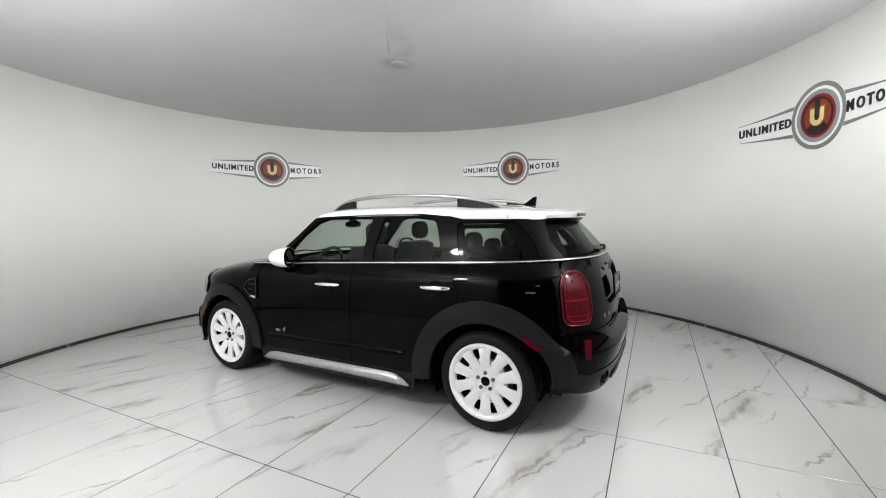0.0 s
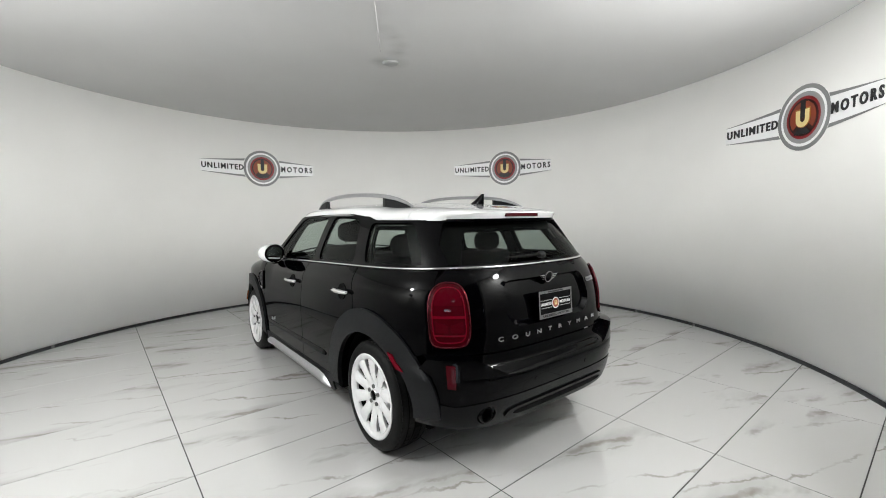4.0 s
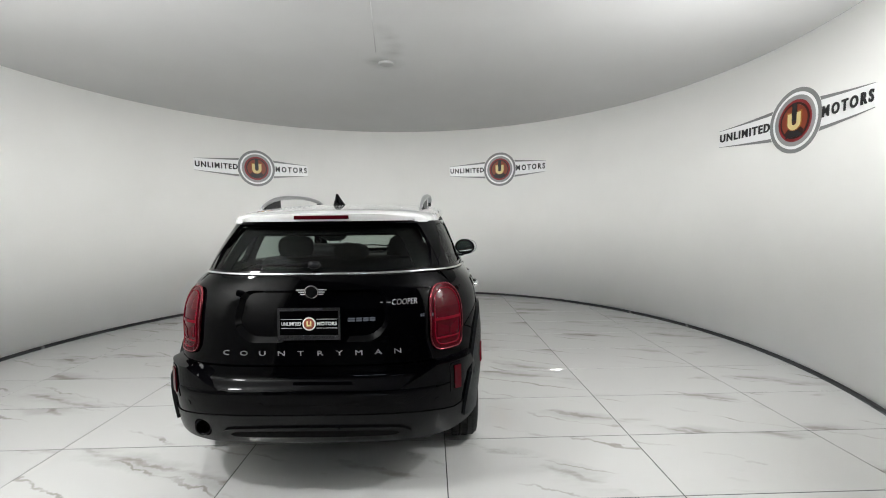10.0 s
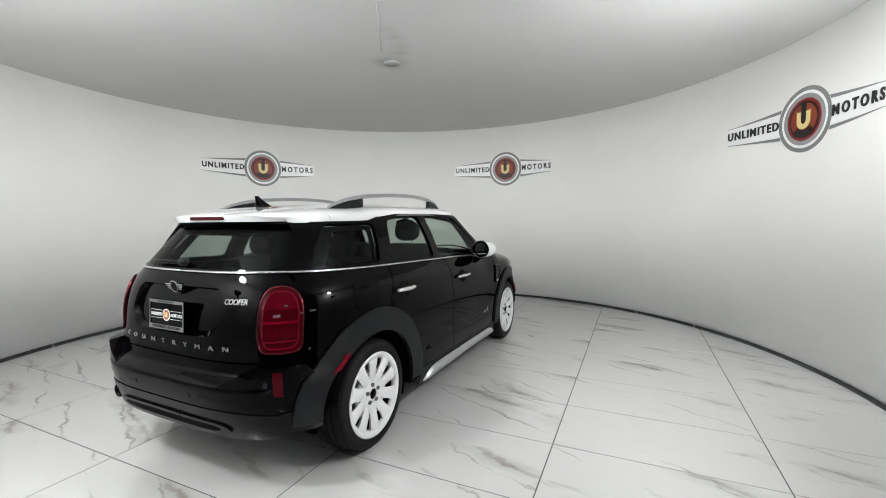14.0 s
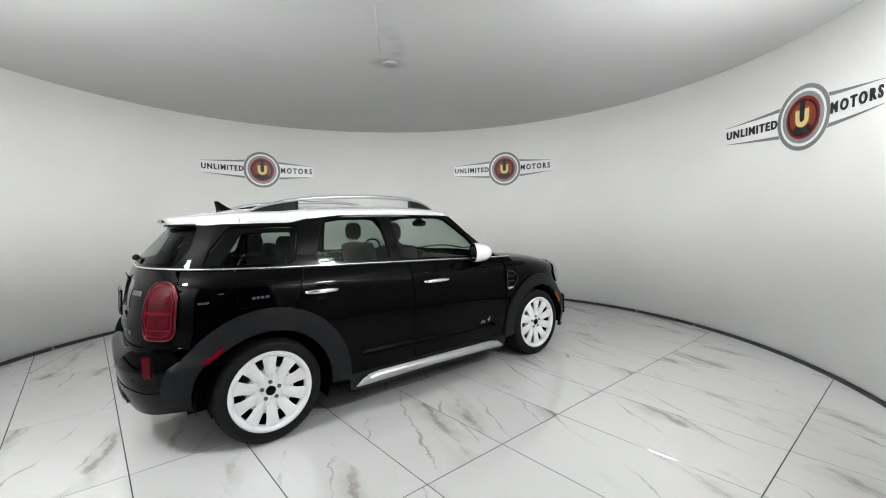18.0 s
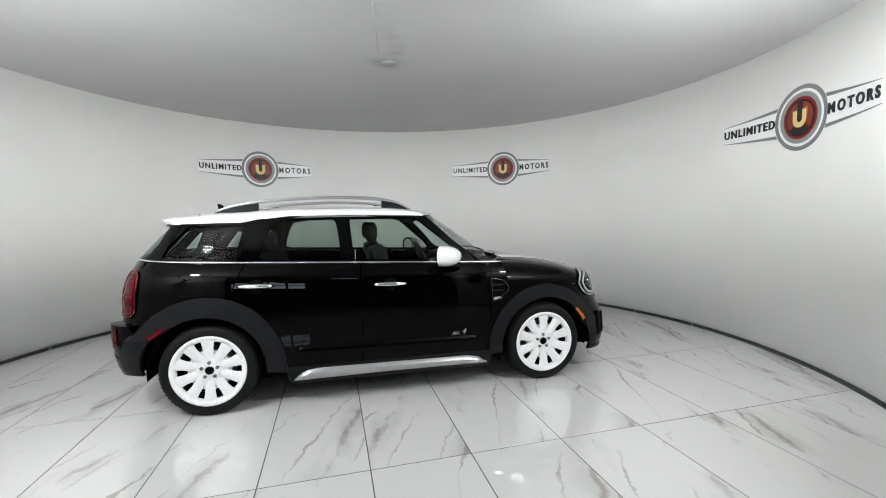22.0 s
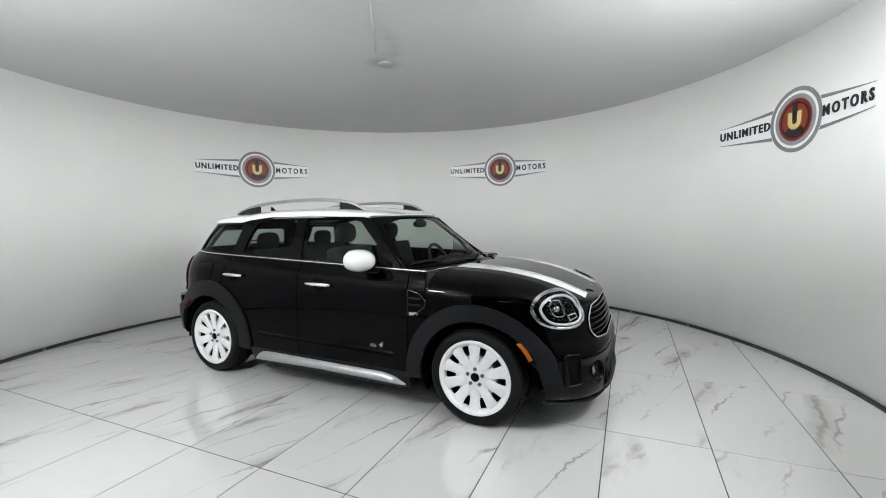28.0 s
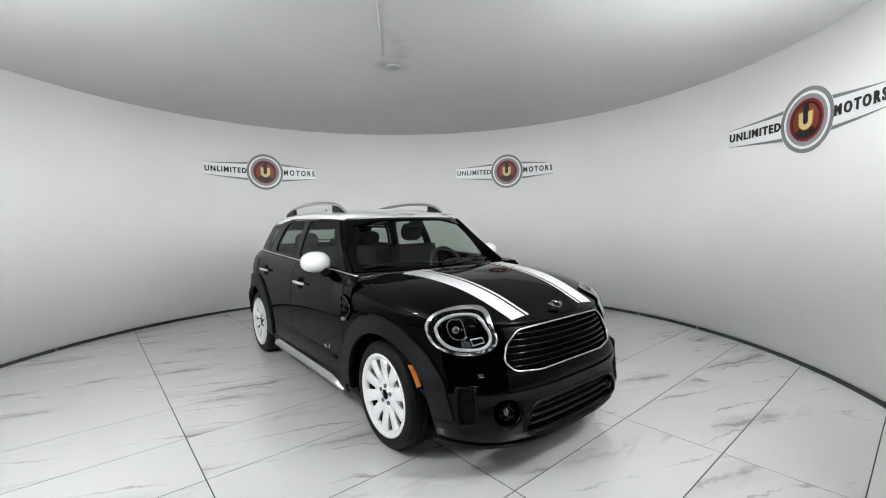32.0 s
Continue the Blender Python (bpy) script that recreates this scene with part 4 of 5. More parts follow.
for s in (1, -1):
    cu, cz, RX, RZ = XF + LF - 0.728, 0.808, 0.190, 0.115
    rim = []
    for k in range(48):
        a = 2 * math.pi * k / 48
        ca, sa = math.cos(a), math.sin(a)
        d = (abs(ca) ** 2.3 + abs(sa) ** 2.3) ** (-1 / 2.3)
        rim.append((RX * ca * d, RZ * sa * d))

    def lamp_point(a, b, lift=0.0):
        return nose_skin(cu + a - 0.12 * b, cz + b, s, 0.012 + lift)

    FRONTY = Vector((1.0, 0, 0.6))
    up = (lamp_point(0, 0, 0.1) - lamp_point(0, 0)).normalized()
    HL = part("headlamp", sheet(rim, lambda a, b: lamp_point(a, b, -0.004), 0.03, 0.03, centre=FRONTY), GLOSS, CAR, "round headlamp with chrome ring")
    outer = [(a * 1.035, b * 1.045) for a, b in rim]
    part("lamp_ring", sheet(outer, lambda a, b: lamp_point(a, b, 0.004 + 0.010 * (1 - abs(min(1.0, max(0.0, (math.hypot(a / RX, b / RZ) - 0.92) / 0.12)) * 2 - 1))), 0.016, 0.010, [[(a * 0.92, b * 0.91) for a, b in rim]], centre=FRONTY), LAMPRING, HL, "chrome ring")
    inner = [(a * 0.80 + 0.014, b * 0.80 - 0.004) for a, b in rim]
    part("lamp_bezel", sheet(rim, lambda a, b: lamp_point(a, b, 0.0), 0.03, 0.004, [inner], centre=FRONTY), GLOSS, HL, "black lamp bezel")
    part("light_guide", tube([lamp_point(a * 0.76 + 0.014, b * 0.76 - 0.004, 0.006) for a, b in rim], 0.0095, 8, 1.0, True, up), CLEARW, HL, "pale ring light")
    pod = smooth_loop([(-0.045, -0.045), (0.045, -0.045), (0.045, 0.055), (-0.045, 0.055)], 2)
    part("projector", tube([lamp_point(a - 0.015, b + 0.01, 0.004) for a, b in pod], 0.005, 6, 1.0, True, up), SMOKED, HL)
    part("projector", ball(*lamp_point(-0.015, 0.015, 0.0), 0.026, 0.026, 0.026, 16), SMOKED, HL, "projector lens")
    bar = [(0.05, -0.065), (0.115, -0.05), (0.11, -0.025), (0.045, -0.035)]
    part("lamp_module", tube([lamp_point(a, b, 0.004) for a, b in bar], 0.004, 6, 1.0, True, up), CLEARW, HL)
    part("lens", sheet([(a * 0.97, b * 0.97) for a, b in rim], lambda a, b: lamp_point(a, b, 0.012 + 0.018 * (1 - min(1.0, (a / RX) ** 2 + (b / RZ) ** 2))), 0.03, 0.0, centre=FRONTY), GLASS_L, HL, "clear domed lens")
    # orange marker on the arch trim
    mk = [(AX + 0.268, 0.610), (AX + 0.298, 0.616), (AX + 0.348, 0.515), (AX + 0.324, 0.502)]
    part("side_marker", sheet(mk, lambda a, b: flank(a, b, s, 0.026), 0.02, 0.012), AMBER, CAR, "amber side marker")
    mk = [(-AX - 0.285, 0.678), (-AX - 0.248, 0.684), (-AX - 0.295, 0.606), (-AX - 0.338, 0.602)]
    part("side_marker", sheet(mk, lambda a, b: flank(a, b, s, 0.026), 0.02, 0.012), RED, CAR, "red side marker")
# winged badge on the bonnet's tip
BADGE = part("bonnet_badge", lathe([(0.0, 0.002), (0.025, 0.002), (0.027, 0.007), (0.032, 0.006), (0.033, 0.0), (0.0, -0.004)], 32, "z"), SMOKED, CAR, "small chrome winged emblem")
part("badge_face", lathe([(0.0, 0.0035), (0.026, 0.0035)], 32, "z"), GLOSS, BADGE)
BADGE.matrix_basis = Matrix.Translation((2.005, 0, hood_at(2.005, 0.03) + 0.008)) @ pose(0, 0, 0, 0, 32, 0)
for s in (1, -1):
    for k in range(3):
        part("wing_stroke", boxes((-0.014 + 0.012 * k, s * (0.045 - 0.004 * k), 0.002, 0.005, 0.042 - 0.008 * k, 0.004)), CHROME, BADGE, smooth=False)

# ---------------------------------------------------------------- rear end
HC = 0.80
hatch = [(-HC + G, 0.705), (HC - G, 0.705), (HC - G, 1.09), (HC - 0.04, belt(-2.0) - 0.012), (-HC + 0.04, belt(-2.0) - 0.012), (-HC + G, 1.09)]
recess = rounded([(-0.395, 0.90), (-0.375, 1.072), (0.375, 1.072), (0.395, 0.90), (0.32, 0.818), (-0.32, 0.818)], 0.05, 6)
HATCH = part("tailgate", sheet(hatch, lambda a, b: rear(a, b), 0.035, 0.012, [recess]), PAINT, CAR, "gloss black tailgate")


def sunk(a, b):
    return rear(a, b, -0.028)


part("plate_recess", sheet([(a * 1.01, 0.94 + (b - 0.94) * 1.02) for a, b in recess], sunk, 0.05, 0.006), PAINT, HATCH)
rim0, rim1 = recess, [(a * 0.955, 0.955 + (b - 0.955) * (0.97 if b > 0.955 else 0.80)) for a, b in recess]
bm = bmesh.new()
ra = [bm.verts.new(rear(a, b)) for a, b in rim0]
rb = [bm.verts.new(sunk(a, b) + Vector((-0.002, 0, 0))) for a, b in rim1]
for i in range(len(ra)):
    j = (i + 1) % len(ra)
    bm.faces.new((ra[i], ra[j], rb[j], rb[i]))
thicken(bm, 0.003, Vector((-1, 0, 0.9)))
part("recess_wall", bm, PAINT, HATCH)
# dealer plate in its frame
PLATE = part("number_plate", boxes((0, 0, 0, 0.012, 0.312, 0.165), bevel=0.004), GLOSS, HATCH, "black dealer plate with red emblem in a clear frame", smooth=False)
PLATE.matrix_basis = pose(-2.052, 0.0, 0.915, 0, 3, 0)


def plate_piece(name, bm, mat, lift):
    """A flat piece (x to the right, y up) onto the plate's outer face."""
    for v in bm.verts:
        v.co = Vector((-0.007 - lift - v.co.z, -v.co.x, v.co.y))
    part(name, bm, mat, PLATE, smooth=False)


fr = [(-0.152, -0.078), (0.152, -0.078), (0.152, 0.078), (-0.152, 0.078)]
plate_piece("plate_frame", plate2d(fr, [[(a * 0.95, b * 0.86 - 0.003) for a, b in fr]], 0.003), PLATEMETAL, 0.0)
plate_piece("frame_bar", plate2d([(-0.10, 0.064), (0.10, 0.064), (0.10, 0.079), (-0.10, 0.079)], [], 0.001, 0.05), PLATEMETAL, 0.0032)
plate_piece("frame_bar", plate2d([(-0.152, -0.079), (0.152, -0.079), (0.152, -0.055), (-0.152, -0.055)], [], 0.001, 0.05), PLATEMETAL, 0.0032)
plate_piece("emblem_ring", plate2d(disc2d(0.033), [disc2d(0.027)], 0.001, 0.02), WHITE, 0.0)
plate_piece("emblem_face", plate2d(disc2d(0.027), [], 0.001, 0.02), L_RUST, 0.0)
plate_piece("emblem_letter", plate2d([(-0.012, 0.014), (-0.005, 0.014), (-0.005, -0.004), (0.005, -0.004), (0.005, 0.014), (0.012, 0.014), (0.012, -0.012), (-0.012, -0.012)], [], 0.001, 0.01), L_CREAM, 0.002)
for s, word in ((-1, "UNLIMITED"), (1, "MOTORS")):
    bm = letters(word, 0.024, None, 0.0005, bold=0.0006)
    xs = [v.co.x for v in bm.verts]
    for v in bm.verts:
        v.co.x = v.co.x * 0.098 / (max(xs) - min(xs)) + s * 0.088
    plate_piece("plate_lettering", bm, WHITE, 0.001)
    for y in (0.022, -0.022):
        plate_piece("plate_line", plate2d([(s * 0.035, y), (s * 0.14, y), (s * 0.14, y + 0.002), (s * 0.035, y + 0.002)], [], 0.001, 0.03), WHITE, 0.0)
plate_piece("plate_text_bar", plate2d([(-0.07, 0.068), (0.07, 0.068), (0.07, 0.075), (-0.07, 0.075)], [], 0.001, 0.05), L_BLACK, 0.0045)
plate_piece("plate_edge", plate2d([(a * 1.02, b * 1.03) for a, b in fr], [fr], 0.001), PLATEMETAL, 0.003)
bm = letters("UNLIMITED MOTORS", 0.020, None, 0.0004, bold=0.0005)
xs = [v.co.x for v in bm.verts]
for v in bm.verts:
    v.co = Vector((v.co.x * 0.245 / (max(xs) - min(xs)), v.co.y - 0.067, v.co.z))
plate_piece("frame_lettering", bm, L_BLACK, 0.005)

for k, ch in enumerate("COUNTRYMAN"):
    bm = letters(ch, 0.034, None, 0.002, bold=0.0)
    c = 0.43 - 0.86 * k / 9
    for v in bm.verts:
        p = rear(c - v.co.x * 1.6, 0.765 + v.co.y, 0.004 + v.co.z)
        v.co = p
    part("tailgate_letter", bm, SATIN, HATCH, "chrome letter", smooth=False)
bm = letters("COOPER", 0.040, None, 0.002, bold=0.0002, shear=0.25)
for v in bm.verts:
    v.co = rear(-0.475 - v.co.x * 0.85, 1.005 + v.co.y, 0.004 + v.co.z)
part("tailgate_script", bm, SATIN, HATCH, "chrome model lettering", smooth=False)
cen = rear(0, 1.065)
RB = part("rear_badge", lathe([(0.0, 0.003), (0.029, 0.003), (0.031, 0.008), (0.036, 0.007), (0.037, 0.0), (0.0, -0.004)], 32, "x"), SMOKED, HATCH, "small chrome winged emblem")
part("badge_face", lathe([(0.0, 0.0045), (0.030, 0.0045)], 32, "x"), GLOSS, RB)
RB.matrix_basis = Matrix.Translation(cen + Vector((-0.006, 0, 0))) @ pose(0, 0, 0, 0, 12, 180)
for s in (1, -1):
    for k in range(3):
        part("wing_stroke", boxes((0.003, s * (0.052 - 0.004 * k), 0.013 - 0.012 * k, 0.004, 0.05 - 0.010 * k, 0.005)), CHROME, RB, smooth=False)

# bumper
BE = LR - (1.74 + XR)  # arc length from the middle where the bumper meets the arch
SEAM = [(BE + 0.03, 0.580), (BE - 0.05, 0.565), (0.84, 0.472), (0.72, 0.452), (0.60, 0.466), (0.45, 0.474)]


def mirrored(pts):
    return [(-a, b) for a, b in pts[::-1]]


RZ = 0.595


def ridge(b):
    """How far out the upright corner begins at height b."""
    return 0.43 + 0.19 * (b - RZ) / (0.696 - RZ)


def bumper(a, b, out=0.0):
    """The rear bumper's outer face, upright above its ridge."""
    p = rear(a, min(b, RZ)) + Vector((0, 0, max(0.0, b - RZ)))
    if out:
        p += (rear(a, 0.55, 1.0) - rear(a, 0.55)).normalized() * out
    return p


face = SEAM[::-1] + [(BE + 0.02, RZ), (-BE - 0.02, RZ)] + mirrored(SEAM[::-1])
RBUMP = part("rear_bumper", sheet(face, bumper, 0.02, 0.012), PAINT, CAR, "gloss black rear bumper")
zs = list(np.linspace(RZ, 0.696, 14))
part("bumper_shelf", grid(lambda k, b: rear(k * ridge(b), b), list(np.linspace(-1, 1, 60)), zs, 0.008), PAINT, RBUMP)
for s in (1, -1):
    def corner(k, b, s=s):
        e = BE + 0.02 - 0.08 * (b - RZ) / (0.696 - RZ)
        return bumper(s * (ridge(b) + (e - ridge(b)) * k), b)
    part("bumper_corner", grid(corner, list(np.linspace(0, 1, 26)), zs, 0.008), PAINT, RBUMP, "gloss black upright bumper corner")
    part("corner_flank", grid(lambda k, b, s=s: rear(s * ridge(b), b).lerp(bumper(s * ridge(b), b), k), [0, 0.5, 1.0], zs, 0.0, Vector((-1.9, s * 1.2, 0.6))), PAINT, RBUMP)
    part("bumper_ledge", grid(lambda a, k, s=s: bumper(s * a, 0.696).lerp(rear(s * a, 0.706), k), list(np.linspace(ridge(0.696), BE - 0.06, 24)), [0, 0.5, 1.0], 0.004, Vector((-1.5, 0, 0.3))), PAINT, RBUMP)
low = [(BE - 0.002, 0.335), (0.82, 0.332), (0.68, 0.316), (0.5, 0.306)]
rb_lo = low[::-1] + [(a, b - 0.004) for a, b in SEAM] + [(-a, b - 0.004) for a, b in SEAM[::-1]] + [(-a, b) for a, b in low]
for c, z in ((0.23, 0.525), (-0.23, 0.525), (0.62, 0.515), (-0.62, 0.515)):
    part("parking_sensor", sheet(disc2d(0.013, 14, c, z), lambda a, b: rear(a, b, 0.002), 0.02, 0.003), GLOSS, RBUMP)
exhaust_hole = [(0.55 + 0.052 * math.cos(a), 0.388 + 0.05 * math.sin(a)) for a in np.linspace(0, 2 * math.pi, 24)[:-1]]
RSKIRT = part("rear_bumper_skirt", sheet(rb_lo, lambda a, b: rear(a, b, 0.005), 0.025, 0.02, [exhaust_hole]), SKIRT, CAR, "satin black rear skirt")
dif = smooth_loop([(-0.44, 0.335), (0.40, 0.335), (0.45, 0.365), (0.40, 0.41), (-0.42, 0.41), (-0.50, 0.37)], 2)
part("diffuser", sheet(dif, lambda a, b: rear(a, b, 0.016), 0.03, 0.02), SKIRT, RSKIRT)
# dark sheet on the diffuser face, painted as a slot's shade
part("diffuser_slot_shade", sheet([(a * 0.88, 0.375 + (b - 0.372) * 0.45) for a, b in dif], lambda a, b: rear(a, b, 0.0175), 0.03, 0.002), DARK, RSKIRT)
ex = part("exhaust_pipe", lathe([(0.034, 0.10), (0.034, -0.02), (0.040, -0.024), (0.044, -0.018), (0.044, 0.10)], 28, "x"), GLOSS, CAR, "round dark chrome exhaust tip")
ex.matrix_basis = Matrix.Translation(rear(0.55, 0.388, 0.0) + Vector((0.016, 0, 0)))
part("pipe_inside", lathe([(0.0, 0.04), (0.034, 0.04)], 24, "x"), DARK, ex)
for s in (1, -1):
    c = s * 0.742
    rf = [(c - 0.022, 0.548), (c + 0.020, 0.553), (c + 0.025, 0.675), (c - 0.02, 0.672)]
    pod = rounded([(c - 0.05, 0.525), (c + 0.045, 0.53), (c + 0.05, 0.690), (c - 0.03, 0.688)], 0.02)
    q = part("reflector_housing", sheet(pod, lambda a, b: bumper(a, b, 0.003), 0.03, 0.006), GLOSS, CAR)
    part("rear_reflector", sheet(rf, lambda a, b: bumper(a, b, 0.008), 0.03, 0.008), REDMID, q, "upright red reflector")
    # tail lamp
    tc, tz, rx, rz = s * 0.716, 0.910, 0.108, 0.165
    lo = []
    for k in range(44):
        a = 2 * math.pi * k / 44
        ca, sa = math.cos(a), math.sin(a)
        e = 2.8 if sa > 0 else 5.0
        d = (abs(ca) ** e + abs(sa) ** e) ** (-1 / e)
        lo.append((tc + rx * ca * d, tz + rz * sa * d))

    def bulge(a, b, k=0.03, tc=tc):
        r = min(1.0, ((a - tc) / rx) ** 2 * 0.6 + ((b - tz) / rz) ** 2 * 0.6)
        return rear(a, b, 0.006 + k * (1 - r))

    TLP = part("tail_lamp", sheet(lo, lambda a, b: bulge(a, b, 0.012), 0.02, 0.03), REDDEEP, CAR, "red upright tail lamp with chrome rim")
    part("lamp_ring", tube([bulge(a, b, 0.012) for a, b in lo], 0.0060, 8, 1.0, True), REDRIM, TLP, "red-tinted chrome rim")
    ring = [(tc + (a - tc) * 0.80, tz + (b - tz) * 0.86) for a, b in lo]
    part("light_ring", tube([bulge(a, b, 0.016) for a, b in ring], 0.0040, 8, 1.0, True), RED, TLP, "bright red ring")
    for z0, z1, k in ((0.896, 0.910, 0.78), (0.800, 0.810, 0.74)):
        part("light_bar", sheet([(tc - rx * k, z0), (tc + rx * k, z0), (tc + rx * k, z1), (tc - rx * k, z1)], lambda a, b: bulge(a, b, 0.018), 0.02, 0.004), RED, TLP)
    crown = [(tc + (a - tc) * 0.70, tz + 0.052 + (b - tz) * 0.52) for a, b in lo if b > tz - 0.02]
    part("lamp_crown", sheet(crown, lambda a, b: bulge(a, b, 0.0145), 0.02, 0.003), REDMID, TLP)
    for e in (-1, 1):
        part("lamp_facet", sheet([(tc + e * rx * 0.05, 0.822), (tc + e * rx * 0.66, 0.822), (tc + e * rx * 0.66, 0.884), (tc + e * rx * 0.05, 0.860)], lambda a, b: bulge(a, b, 0.0145), 0.02, 0.003), REDMID, TLP)
        part("lamp_facet", sheet([(tc + e * rx * 0.70, 0.752), (tc + e * rx * 0.10, 0.752), (tc + e * rx * 0.10, 0.788), (tc + e * rx * 0.70, 0.788)], lambda a, b: bulge(a, b, 0.0145), 0.02, 0.003), REDDEEP, TLP)

# ---------------------------------------------------------------- cabin: pillars, glass, roof
ROOF_EDGE = [(-1.85, 1.415), (-1.6, 1.415), (-1.10, 1.418), (-0.96, 1.448), (-0.75, 1.470), (-0.3, 1.472), (0.2, 1.462), (0.46, 1.450), (0.60, 1.44)]


def roof_edge(x):
    return lerp_table(x, ROOF_EDGE)


def a_line(z):
    """x of the windscreen pillar's rear edge at height z."""
    return lerp_table(z, [(1.06, 0.715), (1.19, 0.565), (1.32, 0.415), (1.44, 0.29), (1.47, 0.26)])


fw = [(-0.265, belt(-0.265) + 0.02), (0.625, belt(0.62) + 0.02), (0.60, 1.13), (a_line(1.20) - 0.02, 1.20), (a_line(1.32) - 0.02, 1.32), (a_line(1.42) - 0.03, 1.42), (0.20, 1.443), (0.05, 1.445), (-0.295, 1.447)]
rw = [(-0.98, belt(-0.98) + 0.02), (-0.36, belt(-0.36) + 0.02), (-0.405, 1.447), (-0.70, 1.444), (-0.86, 1.425), (-0.905, 1.37), (-0.945, 1.26)]
qw = [(-1.79, belt(-1.79) + 0.022), (-1.13, belt(-1.13) + 0.022), (-1.10, 1.20), (-1.055, 1.400), (-1.65, 1.402)]
side = [(-1.93, belt(-1.93)), (-1.06, belt(-1.06)), (0.0, belt(0)), (0.80, belt(0.80)), (0.66, 1.16), (0.48, 1.30), (0.355, 1.42), (0.315, 1.452), (0.2, 1.462), (-0.3, 1.474), (-0.75, 1.472), (-0.96, 1.45), (-1.10, 1.42), (-1.80, 1.416)]
for s in (1, -1):
    CABIN = part("window_surround", sheet(side, lambda a, b: flank(a, b, s, 0.0), 0.035, 0.03, [rounded(fw, 0.025), rounded(rw, 0.05), rounded(qw, 0.045)]), GLOSS, CAR, "gloss black window pillars")
    for nm, lp, g in (("front_window", fw, GLASS_F), ("rear_window", rw, GLASS_R), ("quarter_window", qw, GLASS_R)):
        cx, cz = np.mean(lp, axis=0)
        big = [(cx + (a - cx) * 1.015, cz + (b - cz) * 1.02) for a, b in lp]
        w = part(nm, sheet(big, lambda a, b: flank(a, b, s, -0.008), 0.06, 0.0), g, CABIN, "tinted side window")
        w.visible_shadow = False

    trim = [(-1.64, belt(-1.6) + 0.035), (-1.165, belt(-1.2) + 0.035), (-1.105, 1.372), (-1.535, 1.375)]
    part("quarter_trim", sheet(qw, lambda a, b: flank(a, b, s, -0.035), 0.05, 0.01, [rounded(trim, 0.03)]), DARK, CABIN, "dark inner trim")

# rear window in the tailgate
rg = [(-0.83, belt(-2.0) + 0.012), (0.83, belt(-2.0) + 0.012), (0.76, 1.404), (-0.76, 1.404)]
rear_frame = [(-0.93, belt(-1.95)), (0.93, belt(-1.95)), (0.93, 1.416), (-0.93, 1.416)]
rgs = rounded(rg, 0.035)
RF = part("rear_window_surround", sheet(rear_frame, lambda a, b: rear(a, b, 0.003), 0.04, 0.02, [rgs]), GLOSS, HATCH, "gloss black rear window frame")
w = part("rear_windscreen", sheet([(a * 1.01, 1.28 + (b - 1.28) * 1.02) for a, b in rgs], lambda a, b: rear(a, b, -0.004) + Vector((0.15 * max(0.0, b - 1.16), 0, 0)), 0.06, 0.0), GLASS_R, HATCH, "dark tinted rear window")
w.visible_shadow = False
part("rear_window_trim", sheet([(-0.86, 1.13), (0.86, 1.13), (0.80, 1.455), (-0.80, 1.455)], lambda a, b: rear(a, b, -0.05), 0.05, 0.01, [rounded([(-0.66, 1.155), (0.66, 1.155), (0.60, 1.375), (-0.60, 1.375)], 0.05)]), DARK, HATCH, "dark inner trim")
WI = part("rear_wiper", tube([rear(c, 1.185 + 0.03 * (0.3 - c) * 0, 0.022) for c in np.linspace(-0.02, 0.36, 16)], [0.016 - 0.009 * k / 15 for k in range(16)], 8, 0.7), GLOSS, HATCH, "black rear wiper")
part("wiper_pivot", ball(*rear(0.0, 1.185, 0.02), 0.025, 0.035, 0.022, 14), PLASTIC, WI)


def screen(y, t):
    """Windscreen: y across, t from the foot (0) to the top (1)."""
    k = (abs(y) / 0.72) ** 2
    xb, zb = 1.05 - 0.36 * k, 1.068 - 0.016 * k
    xt, zt = 0.480 - 0.20 * k, 1.469 - 0.034 * k
    x, z = xb + (xt - xb) * t, zb + (zt - zb) * t
    bow = math.sin(math.pi * t) * 0.009
    return Vector((x + bow * 0.6, y, z + bow))


def ws_half(t):
    return 0.745 - 0.135 * t


wf = [(-ws_half(0), 0), (ws_half(0), 0), (ws_half(0.5), 0.5), (ws_half(1), 1), (-ws_half(1), 1), (-ws_half(0.5), 0.5)]
wg = [(-0.68, 0.04), (0.68, 0.04), (0.625, 0.5), (0.56, 0.955), (-0.56, 0.955), (-0.625, 0.5)]


def scr(a, b):
    return screen(a, b)


WS = part("windscreen_surround", sheet(wf, scr, 0.04, 0.02, [smooth_loop(wg, 1)]), GLOSS, CAR, "black windscreen border")
w = part("windscreen", sheet([(a * 1.01, 0.5 + (b - 0.5) * 1.02) for a, b in smooth_loop(wg, 1)], lambda a, b: screen(a, b) - Vector((0.004, 0, 0.006)), 0.06, 0.0), GLASS_W, CAR, "clear windscreen")
w.visible_shadow = False
# gap between the windscreen and the side pillars
for s in (1, -1):
    zs = np.linspace(0, 1, 14)

    def pillar(t, k, s=s):
        p = screen(s * ws_half(t), t)
        x = lerp_table(p.z, [(1.04, 0.80), (1.16, 0.66), (1.30, 0.48), (1.42, 0.355), (1.452, 0.315)])
        q = flank(x, min(p.z, 1.458), s)
        m = p.lerp(q, k)
        return m + Vector((0.012, s * 0.012, 0.004)) * math.sin(math.pi * k)
    part("windscreen_pillar", grid(pillar, list(zs), [0, 0.25, 0.5, 0.75, 1.0], 0.01), GLOSS, CAR)
